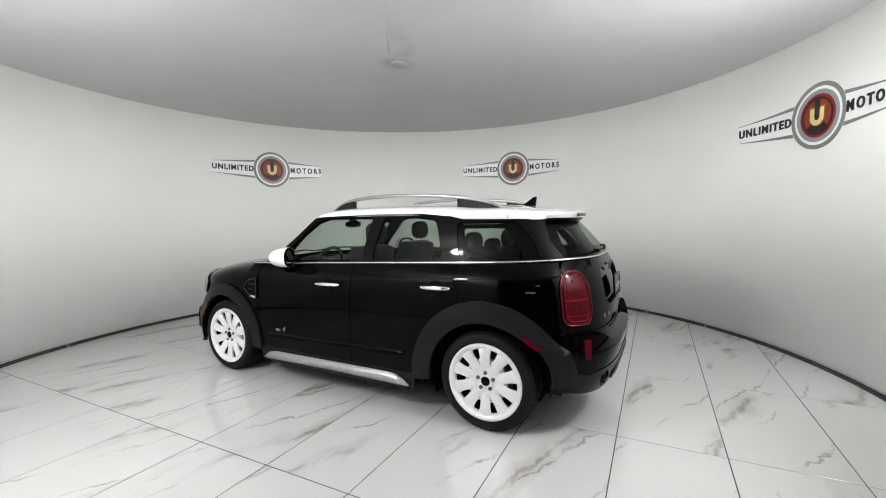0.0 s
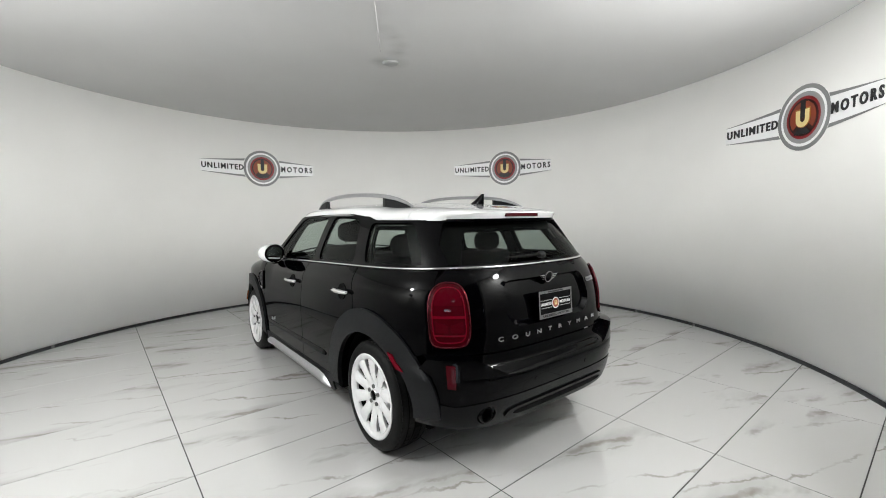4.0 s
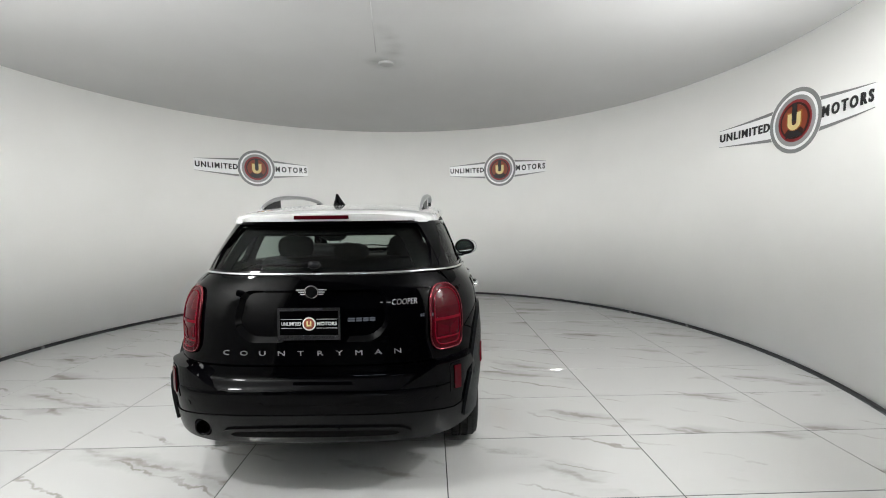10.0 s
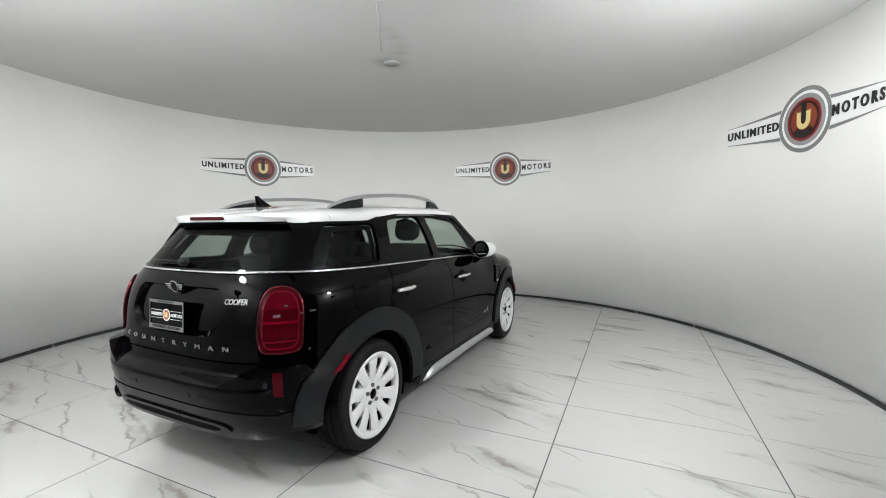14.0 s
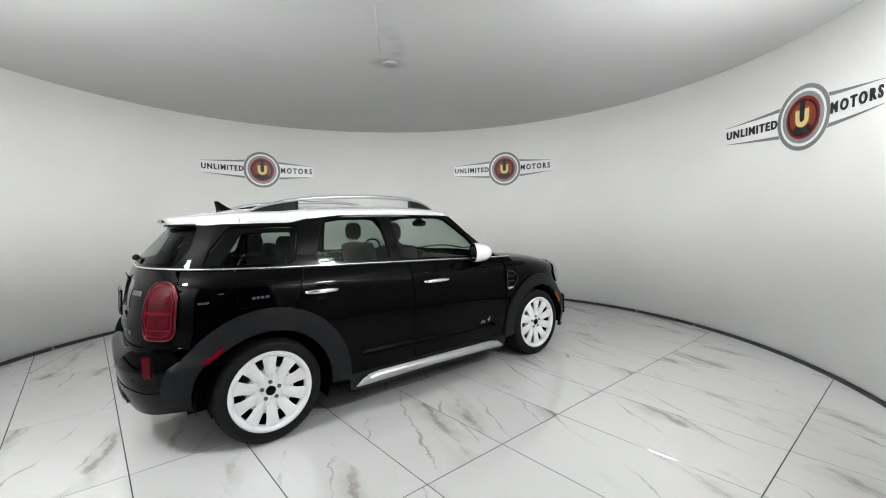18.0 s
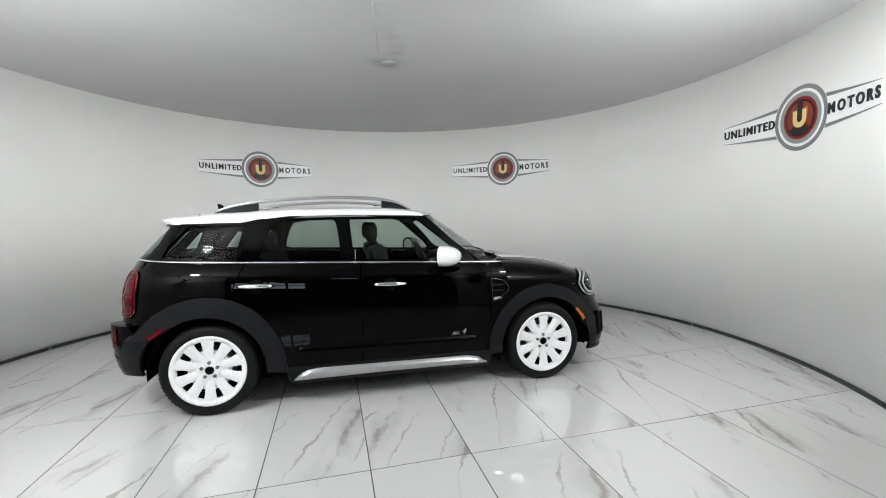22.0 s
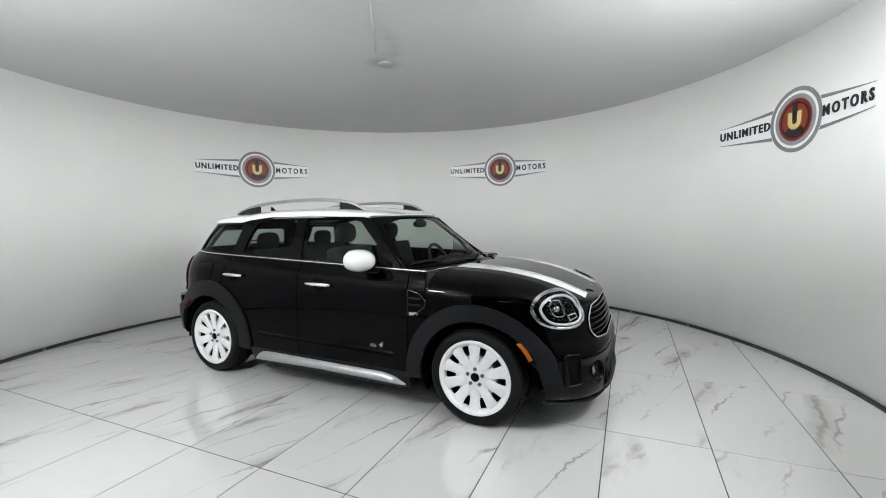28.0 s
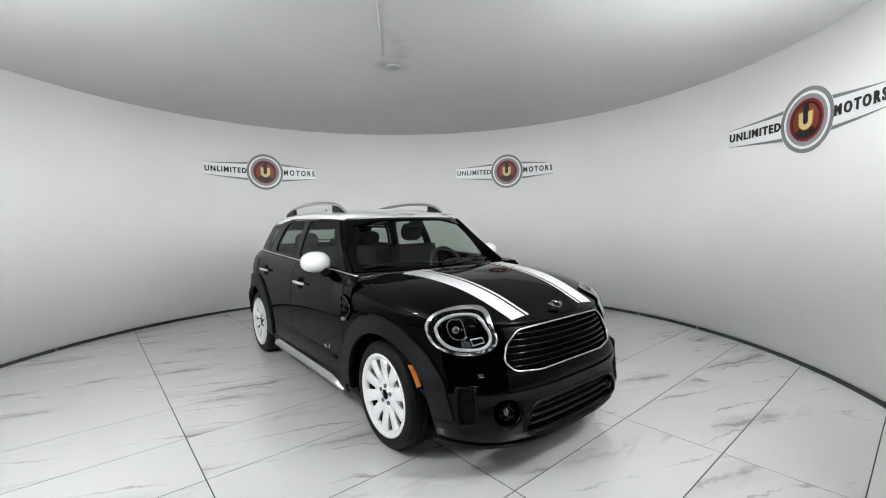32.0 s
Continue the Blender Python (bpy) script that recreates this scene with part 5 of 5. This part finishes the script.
# cowl and wipers
part("cowl", grid(lambda y, k: screen(y, 0.0).lerp(Vector((hood_edge(y) + 0.01, y, hood_at(max(0.99, hood_edge(y)), abs(y)) - 0.006)), k) + Vector((0, 0, -0.008 - 0.02 * math.sin(math.pi * k))), list(np.linspace(-0.79, 0.79, 33)), [0, 0.25, 0.5, 0.75, 1.0], 0.01), PLASTIC, CAR)
for y0, y1 in ((-0.05, -0.66), (0.52, -0.02)):
    n = 12
    part("wiper", tube([screen(y0 + (y1 - y0) * k / n, 0.03 + 0.06 * math.sin(math.pi * k / n)) + Vector((0.012, 0, 0.016)) for k in range(n + 1)], 0.010, 6, 0.8), PLASTIC, CAR, "black windscreen wiper")
part("bonnet_edge", tube([Vector((hood_edge(y), y, hood_at(max(0.99, hood_edge(y)), y) + 0.001)) for y in np.linspace(-0.76, 0.76, 41)], 0.005, 6), SMOKED, CAR, "thin chrome line at the bonnet's rear edge")

# roof
ROOF_MID = [(-1.80, 1.462), (-1.70, 1.485), (-1.4, 1.520), (-1.0, 1.543), (-0.5, 1.556), (0.0, 1.552), (0.27, 1.522), (0.49, 1.480)]


def roof_half(x):
    w = lerp_table(x, [(-1.80, 0.50), (-1.74, 0.56), (-1.6, 0.595), (-1.3, 0.635), (-0.5, 0.665), (0.2, 0.65), (0.42, 0.625), (0.49, 0.60)])
    return w


def roof(x, a):
    """Roof skin: a from -1 to 1 across; past |a| 0.9 it turns down to the gutter."""
    ang = a * math.pi / 2
    w, zm, ze = roof_half(x), curve_table(x, ROOF_MID), roof_edge(x) - 0.004
    f = max(0.0, math.cos(ang))
    xx = x
    if x > 0.3:  # front edge bows back towards the sides
        xx = x - (x - 0.3) / 0.19 * 0.165 * math.sin(ang) ** 2
    if x < -1.3:
        xx = x + (-1.3 - x) * 0.30 * math.sin(ang) ** 4
    return Vector((xx, w * math.copysign(abs(math.sin(ang)) ** 0.9, a), ze + (zm - ze) * f**0.55))


xs = list(np.linspace(-1.46, 0.49, 46))
av = [math.copysign(1 - (1 - abs(k)) ** 1.5, k) for k in np.linspace(-1, 1, 61)]
ROOF = part("roof", grid(roof, xs, av, 0.015), WHITE, CAR, "gloss white roof")
SPOIL = part("roof_spoiler", grid(roof, list(np.linspace(-1.80, -1.466, 10)), av, 0.02), WHITE, CAR, "white roof spoiler")
part("spoiler_lip", grid(lambda a, k: roof(-1.80, a).lerp(Vector((roof(-1.80, a).x + 0.015, roof(-1.80, a).y, min(roof(-1.80, a).z, 1.420))), k), av, [0, 0.5, 1.0], 0.006), WHITE, SPOIL)
part("brake_lamp", boxes((-1.792, 0, 1.441, 0.02, 0.30, 0.022), bevel=0.006), REDDEEP, SPOIL, "dark red high brake lamp", smooth=False)
part("roof_lining", grid(lambda x, a: roof(x, a) * 0.985 + Vector((0, 0, -0.012)), list(np.linspace(-1.55, 0.40, 20)), list(np.linspace(-0.95, 0.95, 21)), 0.004), HEADLINE, CAR)
def fin(a, k):
    """A fin with an upright rear edge and a long sloping front."""
    x0, x1 = -1.435 - 0.012 * k, -1.29 - 0.128 * k**0.75
    w = 0.036 * (1 - k) ** 1.1 + 0.005
    return Vector(((x0 + x1) / 2 + (x1 - x0) / 2 * math.cos(a), w * math.sin(a), 1.516 + 0.074 * k))


ant = grid(fin, list(np.linspace(0, 2 * math.pi, 25)[:-1]), list(np.linspace(0, 1, 9)), 0.0, Vector((-1.37, 0, 1.54)), close_u=True)
bmesh.ops.holes_fill(ant, edges=ant.edges)
part("antenna_fin", ant, GLOSS, CAR, "black shark-fin aerial")
for s in (1, -1):
    RAIL = [(-1.33, 1.505), (-1.26, 1.533), (-1.10, 1.570), (-0.88, 1.597), (-0.5, 1.615), (-0.2, 1.611), (0.0, 1.594), (0.12, 1.567), (0.23, 1.512)]
    pts = [Vector((x, s * (0.545 - 0.02 * ((x + 0.5) / 0.8) ** 2), curve_table(x, RAIL))) for x in np.linspace(-1.33, 0.23, 44)]
    rail = part("roof_rail", tube(pts, [0.010 + 0.010 * min(1, 6 * min(k, 43 - k) / 43) for k in range(44)], 10, 0.75), SATIN, CAR, "satin silver roof rail")
    for x0, x1 in ((-1.32, -1.0), (-0.02, 0.22)):
        n = 10
        bmf = bmesh.new()
        top, bot = [], []
        for k in range(n + 1):
            x = x0 + (x1 - x0) * k / n
            zt = curve_table(x, RAIL) - 0.008
            y = s * (0.545 - 0.02 * ((x + 0.5) / 0.8) ** 2)
            zr = min(zt - 0.001, 1.50)
            top.append([bmf.verts.new((x, y + d, zt)) for d in (-0.012, 0.012)])
            bot.append([bmf.verts.new((x, y + d, zr)) for d in (-0.016, 0.016)])
        for k in range(n):
            for j in (0, 1):
                bmf.faces.new((top[k][j], top[k + 1][j], bot[k + 1][j], bot[k][j]))
        for row in (0, n):
            bmf.faces.new((top[row][0], top[row][1], bot[row][1], bot[row][0]))
        bmesh.ops.recalc_face_normals(bmf, faces=bmf.faces)
        part("rail_foot", bmf, PLASTIC, rail, "black rail foot")

# door mirrors
for s in (1, -1):
    turn = Matrix.Translation((0.43, s * 0.905, 1.125)) @ Matrix.Rotation(radians(26 * s), 4, "Z") @ Matrix.Translation((-0.43, -s * 0.905, -1.125))
    cap = ball(0.428, s * 0.905, 1.125, 0.150, 0.116, 0.084, 32, 0.92)
    bmesh.ops.bisect_plane(cap, geom=list(cap.verts) + list(cap.edges) + list(cap.faces), plane_co=(0.4075, 0, 1.125), plane_no=(1, 0, 0.0), clear_inner=True)
    thicken(cap, 0.004, Vector((0.45, s * 0.905, 1.125)))
    shell = ball(0.444, s * 0.905, 1.125, 0.033, 0.109, 0.078, 28, 0.85)
    gl = [(s * 0.905 + 0.092 * math.cos(a), 1.124 + 0.064 * math.sin(a)) for a in np.linspace(0, 2 * math.pi, 28)[:-1]]
    pane = sheet(gl, lambda a, b: Vector((0.4085, a, b)), 0.05, 0.004, centre=Vector((0.6, s * 0.98, 1.12)))
    edge = sheet([(s * 0.905 + 0.1145 * math.cos(a), 1.125 + 0.0825 * math.sin(a)) for a in np.linspace(0, 2 * math.pi, 36)[:-1]], lambda a, b: Vector((0.4062, a, b)), 0.05, 0.006, [gl], Vector((0.6, s * 0.905, 1.125)))
    for piece in (cap, shell, pane, edge):
        bmesh.ops.transform(piece, matrix=turn, verts=piece.verts)
    M = part("door_mirror", cap, WHITE, CAR, "white door mirror cap")
    part("mirror_housing", shell, GLOSS, M, "black mirror housing")
    part("mirror_bezel", edge, GLOSS, M, "black mirror rim")
    part("mirror_glass", pane, MIRROR, M, "mirror glass")
    part("mirror_stem", tube([(0.55, s * 0.80, 1.03), (0.53, s * 0.84, 1.05), (0.52, s * 0.88, 1.075)], [0.030, 0.026, 0.028], 10, 0.8), GLOSS, M)
    part("mirror_foot", ball(0.53, s * 0.86, 1.045, 0.07, 0.05, 0.03, 16), GLOSS, M)

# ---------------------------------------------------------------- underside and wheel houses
# near-black colour carries the shade under the body and round the wheels
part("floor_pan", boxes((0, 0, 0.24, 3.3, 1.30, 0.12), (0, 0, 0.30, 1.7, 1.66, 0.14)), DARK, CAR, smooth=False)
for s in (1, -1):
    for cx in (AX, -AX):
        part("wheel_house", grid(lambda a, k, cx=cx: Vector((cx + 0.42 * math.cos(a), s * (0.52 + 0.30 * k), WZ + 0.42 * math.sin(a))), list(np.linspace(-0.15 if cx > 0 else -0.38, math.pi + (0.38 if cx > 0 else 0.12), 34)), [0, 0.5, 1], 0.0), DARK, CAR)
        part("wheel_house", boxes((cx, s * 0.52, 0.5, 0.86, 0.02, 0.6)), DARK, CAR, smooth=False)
# dark blocks added so that no bright floor shows behind the bumper ends
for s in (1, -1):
    part("gap_block", boxes((-1.815, s * 0.52, 0.46, 0.13, 0.44, 0.22)), DARK, CAR, smooth=False)
    part("gap_block", boxes((1.83, s * 0.52, 0.42, 0.15, 0.44, 0.26)), DARK, CAR, smooth=False)
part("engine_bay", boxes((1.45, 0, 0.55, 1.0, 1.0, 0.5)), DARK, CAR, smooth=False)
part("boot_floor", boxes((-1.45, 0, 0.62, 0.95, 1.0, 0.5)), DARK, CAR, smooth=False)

# ---------------------------------------------------------------- inside
def seat(x, y, wide=0.50):
    part("seat_cushion", boxes((x + 0.18, y, 0.72, 0.52, wide, 0.16), bevel=0.05), CLOTH, CAR, "black cloth seat")
    t = Matrix.Rotation(radians(-14), 4, "Y")
    b = part("seat_backrest", boxes((x - 0.13, y, 0.93, 0.15, wide, 0.54), bevel=0.055, turn=t), CLOTH, CAR, "black seat back")
    part("headrest", ball(x - 0.225, y, 1.315, 0.055, 0.125, 0.090, 20, 0.75), CLOTH, b, "rounded headrest")
    for d in (-0.05, 0.05):
        part("headrest_post", tube([(x - 0.21, y + d, 1.22), (x - 0.232, y + d, 1.32)], 0.007, 8), CHROME, b)


seat(0.12, 0.37)
seat(0.12, -0.37)
part("rear_bench", boxes((-0.62, 0, 0.72, 0.5, 1.30, 0.16), bevel=0.05), CLOTH, CAR, "black rear bench")
RBK = part("rear_backrest", boxes((-0.98, 0, 0.93, 0.14, 1.30, 0.46), bevel=0.05, turn=Matrix.Rotation(radians(-16), 4, "Y")), CLOTH, CAR, "black rear seat back")
for y in (-0.40, 0.0, 0.40):
    part("headrest", ball(-1.06, y, 1.235 if y else 1.195, 0.05, 0.13, 0.085 if y else 0.06, 18, 0.75), CLOTH, RBK, "rounded headrest")
part("dashboard", boxes((0.78, 0, 0.93, 0.42, 1.42, 0.20), bevel=0.07), DASH, CAR, "dark dashboard")
part("instrument_hood", ball(0.66, 0.37, 1.03, 0.10, 0.17, 0.06, 18), DASH, CAR)
part("centre_console", boxes((0.35, 0, 0.72, 0.9, 0.22, 0.22), bevel=0.03), DASH, CAR)
rw_m = Matrix.Translation((0.49, 0.37, 1.0)) @ Matrix.Rotation(radians(-24), 4, "Y")
SW = part("steering_wheel", tube([rw_m @ Vector((0, 0.185 * math.cos(a), 0.185 * math.sin(a))) for a in np.linspace(0, 2 * math.pi, 41)[:-1]], 0.016, 8, 1.0, True, Vector((1, 0, 0.4))), DASH, CAR, "dark steering wheel")
part("wheel_boss", ball(*(rw_m @ Vector((0.01, 0, 0))), 0.03, 0.07, 0.06, 16), DASH, SW)
for a in (0, 180, 270):
    e = rw_m @ Vector((0, 0.18 * math.cos(radians(a)), 0.18 * math.sin(radians(a))))
    part("wheel_spoke", tube([rw_m @ Vector((0.01, 0, 0)), e], 0.014, 6), DASH, SW)
IM = part("inner_mirror", ball(0.47, 0.0, 1.385, 0.03, 0.115, 0.034, 20, 0.8), GLOSS, CAR, "black inner mirror")
part("mirror_bracket", boxes((0.470, 0, 1.408, 0.06, 0.07, 0.05), bevel=0.018), GLOSS, IM)


# ---------------------------------------------------------------- wheels
def tread_mesh():
    """Shoulder blocks of the tread, joined."""
    bm = bmesh.new()
    for k in range(64):
        for y in (-0.076, 0.076, -0.028, 0.028):
            a = 2 * math.pi * (k + (0.5 if y in (0.076, -0.028) else 0)) / 64
            w = 0.024 if abs(y) > 0.05 else 0.030
            r = bmesh.ops.create_cube(bm, size=1.0)
            m = Matrix.Rotation(a, 4, "Y") @ Matrix.Translation((0, y, WR - (0.0072 if abs(y) > 0.05 else 0.0022))) @ Matrix.Diagonal((0.024, w, 0.006, 1))
            bmesh.ops.transform(bm, matrix=m, verts=r["verts"])
    me = bpy.data.meshes.new("tread")
    bm.to_mesh(me)
    bm.free()
    me.materials.append(TYRE)
    return me


TREAD = tread_mesh()


def wheel(cx, s):
    """A wheel with its outer face towards s."""
    th = new("wheel")
    th.parent = CAR
    th["label"] = "white alloy wheel with black tyre"
    th.matrix_basis = pose(cx, s * 0.755, WZ + 0.002, 0, 0, 0 if s < 0 else 180)
    # local: outer face towards -y
    r = WR - 0.002
    prof = [(0.245, 0.105), (0.262, 0.112), (0.30, 0.113), (r - 0.012, 0.095), (r - 0.002, 0.075), (r, 0.03), (r, -0.03), (r - 0.002, -0.075), (r - 0.012, -0.096),
            (0.318, -0.107), (0.30, -0.112), (0.278, -0.115), (0.264, -0.113), (0.252, -0.103), (0.246, -0.10), (0.245, 0.105)]
    ty = part("tyre", lathe(prof, 72, "y"), TYRE, th, "black rubber tyre")
    # dark bands on the tread paint the shade of its grooves
    for g in (-0.045, 0.0, 0.045):
        part("groove_shade", lathe([(r + 0.0006, g - 0.005), (r + 0.0006, g + 0.005)], 64, "y"), DARK, ty)
    o = tagged(new("tread", TREAD), kind="stuff")
    o.parent = ty
    rim = part("rim", lathe([(0.254, -0.094), (0.262, -0.112), (0.255, -0.1155), (0.240, -0.113), (0.232, -0.106), (0.222, -0.098), (0.219, -0.085), (0.219, 0.09), (0.24, 0.10)], 72, "y"), WHEELW, th, "white rim")
    # near-black backing paints the shade behind the spokes
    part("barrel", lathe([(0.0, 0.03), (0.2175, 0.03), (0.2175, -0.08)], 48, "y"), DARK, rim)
    part("brake_disc", lathe([(0.0, -0.012), (0.165, -0.012), (0.165, 0.012), (0.0, 0.012)], 48, "y"), STEEL, th, "steel brake disc")
    part("hub", lathe([(0.0, -0.088), (0.030, -0.088), (0.062, -0.083), (0.085, -0.074), (0.112, -0.070), (0.117, -0.06), (0.117, -0.04), (0.0, -0.04)], 48, "y"), WHEELW, rim)
    part("hub_cap", lathe([(0.0, -0.096), (0.026, -0.096), (0.031, -0.090), (0.031, -0.08), (0.0, -0.08)], 32, "y"), GLOSS, rim, "black hub cap")
    part("hub_ring", lathe([(0.031, -0.0905), (0.0335, -0.090), (0.0335, -0.08)], 32, "y"), CHROME, rim)
    for k in range(5):
        a = radians(90 + 72 * k)
        part("wheel_bolt", lathe([(0.0, -0.090), (0.010, -0.090), (0.013, -0.093), (0.013, -0.07)], 12, "y", (0.056 * math.cos(a), 0, 0.056 * math.sin(a))), STEEL, rim)
    part("spoke_web", lathe([(0.06, -0.083), (0.115, -0.084), (0.142, -0.082), (0.150, -0.074), (0.150, -0.05), (0.06, -0.05)], 60, "y"), WHEELW, rim)
    # ten petal spokes
    bm = bmesh.new()
    n = 12
    rows = []
    for i in range(n + 1):
        t = i / n
        rr = 0.066 + t * 0.172
        half = rr * 0.314 * (1.0 - 0.33 * min(1.0, max(0.0, (t - 0.20) / 0.42)) ** 0.8)
        if t > 0.84:
            half *= 1.0 + 0.30 * ((t - 0.84) / 0.16) ** 2
        y = -0.080 - 0.024 * math.sin(min(1.0, t * 1.05) * math.pi * 0.55)
        rows.append([(half * q, y + 0.007 * abs(q) ** 2.5, rr) for q in (-1, -0.85, -0.4, 0, 0.4, 0.85, 1)])
    vv = [[bm.verts.new(p) for p in row] for row in rows]
    for a, b in zip(vv, vv[1:]):
        for j in range(6):
            bm.faces.new((a[j], a[j + 1], b[j + 1], b[j]))
    thicken(bm, 0.022, Vector((0, 1, 0.15)))
    me = bpy.data.meshes.new("spoke")
    bm.to_mesh(me)
    bm.free()
    me.materials.append(WHEELW)
    for p in me.polygons:
        p.use_smooth = True
    # small dark blocks stand for the shade in holes between the spokes
    bm = boxes((-0.0075, -0.0795, 0.126, 0.006, 0.012, 0.018), (0.0075, -0.0795, 0.126, 0.006, 0.012, 0.018), bevel=0.002)
    mn = bpy.data.meshes.new("notch_shade")
    bm.to_mesh(mn)
    bm.free()
    mn.materials.append(DARK)
    for k in range(10):
        o = new("notch_shade", mn)
        o.parent = rim
        o.matrix_basis = Matrix.Rotation(radians(36 * k + 18), 4, "Y")
        o = new("spoke", me)
        o.parent = rim
        o.matrix_basis = Matrix.Rotation(radians(36 * k), 4, "Y")
    return th


for cx in (AX, -AX):
    for s in (1, -1):
        wheel(cx, s)


# ---------------------------------------------------------------- the turning floor
FLOOR_R = ROOM_R - 0.016
FLOOR = tagged(link_mesh("floor", lathe([(0.0, -0.0016), (FLOOR_R, -0.0016), (FLOOR_R, -0.05), (0.0, -0.05)], 128, "z"), GROUT, smooth=False),
               "round turning floor of polished white marble-look tiles with dark joints", "floor", kind="structure")
TILE_A, TILE_O, PU, PV, JOINT = radians(146.264), (-0.5961, -0.3412), 0.606, 1.209, 0.006


def clip_round(poly, r):
    """Cut a convex polygon to the round floor."""
    n = 120
    for k in range(n):
        a = 2 * math.pi * (k + 0.5) / n
        nx, ny, d = math.cos(a), math.sin(a), r * math.cos(math.pi / n)
        out = []
        for i in range(len(poly)):
            p, q = poly[i], poly[(i + 1) % len(poly)]
            fp, fq = p[0] * nx + p[1] * ny - d, q[0] * nx + q[1] * ny - d
            if fp <= 0:
                out.append(p)
            if fp * fq < 0:
                t = fp / (fp - fq)
                out.append((p[0] + (q[0] - p[0]) * t, p[1] + (q[1] - p[1]) * t))
        poly = out
        if len(poly) < 3:
            return []
    return poly


def slab(poly, z0=-0.0016, z1=0.0, edge=0.0012):
    """A thin tile with eased edges."""
    me = bpy.data.meshes.new("tile")
    n = len(poly)
    c = np.mean(poly, axis=0)
    ins = []
    for p in poly:
        d = math.hypot(p[0] - c[0], p[1] - c[1])
        ins.append((c[0] + (p[0] - c[0]) * (1 - edge / d), c[1] + (p[1] - c[1]) * (1 - edge / d)))
    vs = [(*p, z0) for p in poly] + [(*p, z1 - 0.0008) for p in poly] + [(*p, z1) for p in ins]
    fs = [tuple(range(2 * n, 3 * n))]
    for k in (0, n):
        fs += [(k + i, k + (i + 1) % n, k + n + (i + 1) % n, k + n + i) for i in range(n)]
    me.from_pydata(vs, [], fs)
    me.materials.append(MARBLE)
    return me


cu, su = math.cos(TILE_A), math.sin(TILE_A)
whole = slab([(JOINT / 2, JOINT / 2), (PU - JOINT / 2, JOINT / 2), (PU - JOINT / 2, PV - JOINT / 2), (JOINT / 2, PV - JOINT / 2)])
for i in range(-8, 9):
    for j in range(-5, 5):
        ox, oy = TILE_O[0] + i * PU * cu - j * PV * su, TILE_O[1] + i * PU * su + j * PV * cu
        q = [(JOINT / 2, JOINT / 2), (PU - JOINT / 2, JOINT / 2), (PU - JOINT / 2, PV - JOINT / 2), (JOINT / 2, PV - JOINT / 2)]
        w = [(ox + a * cu - b * su, oy + a * su + b * cu) for a, b in q]
        far = max(math.hypot(*p) for p in w)
        if far < FLOOR_R:
            me = whole
        else:
            w = clip_round(w, FLOOR_R)
            if not w:
                continue
            loc = [((p[0] - ox) * cu + (p[1] - oy) * su, -(p[0] - ox) * su + (p[1] - oy) * cu) for p in w]
            cl = [loc[0]]
            for p in loc[1:]:
                if math.hypot(p[0] - cl[-1][0], p[1] - cl[-1][1]) > 0.004:
                    cl.append(p)
            ar = abs(sum(cl[k][0] * cl[(k + 1) % len(cl)][1] - cl[(k + 1) % len(cl)][0] * cl[k][1] for k in range(len(cl)))) / 2
            if len(cl) < 3 or ar < 0.002:
                continue
            me = slab(cl)
        t = new("tile", me)
        t.parent = FLOOR
        t.matrix_basis = Matrix.Translation((ox, oy, 0)) @ Matrix.Rotation(TILE_A, 4, "Z")


# ---------------------------------------------------------------- what turns
def motions():
    walk(FLOOR, [(t, pose(0, 0, 0, 0, 0, a)) for t, a in SPIN])
    rows = []
    for t, a in SPIN:
        c, s = math.cos(radians(a)), math.sin(radians(a))
        rows.append((t, pose(CAR_AT[0] * c - CAR_AT[1] * s, CAR_AT[0] * s + CAR_AT[1] * c, 0, 0, 0, a + CAR_TURN)))
    walk(CAR, rows)


motions()
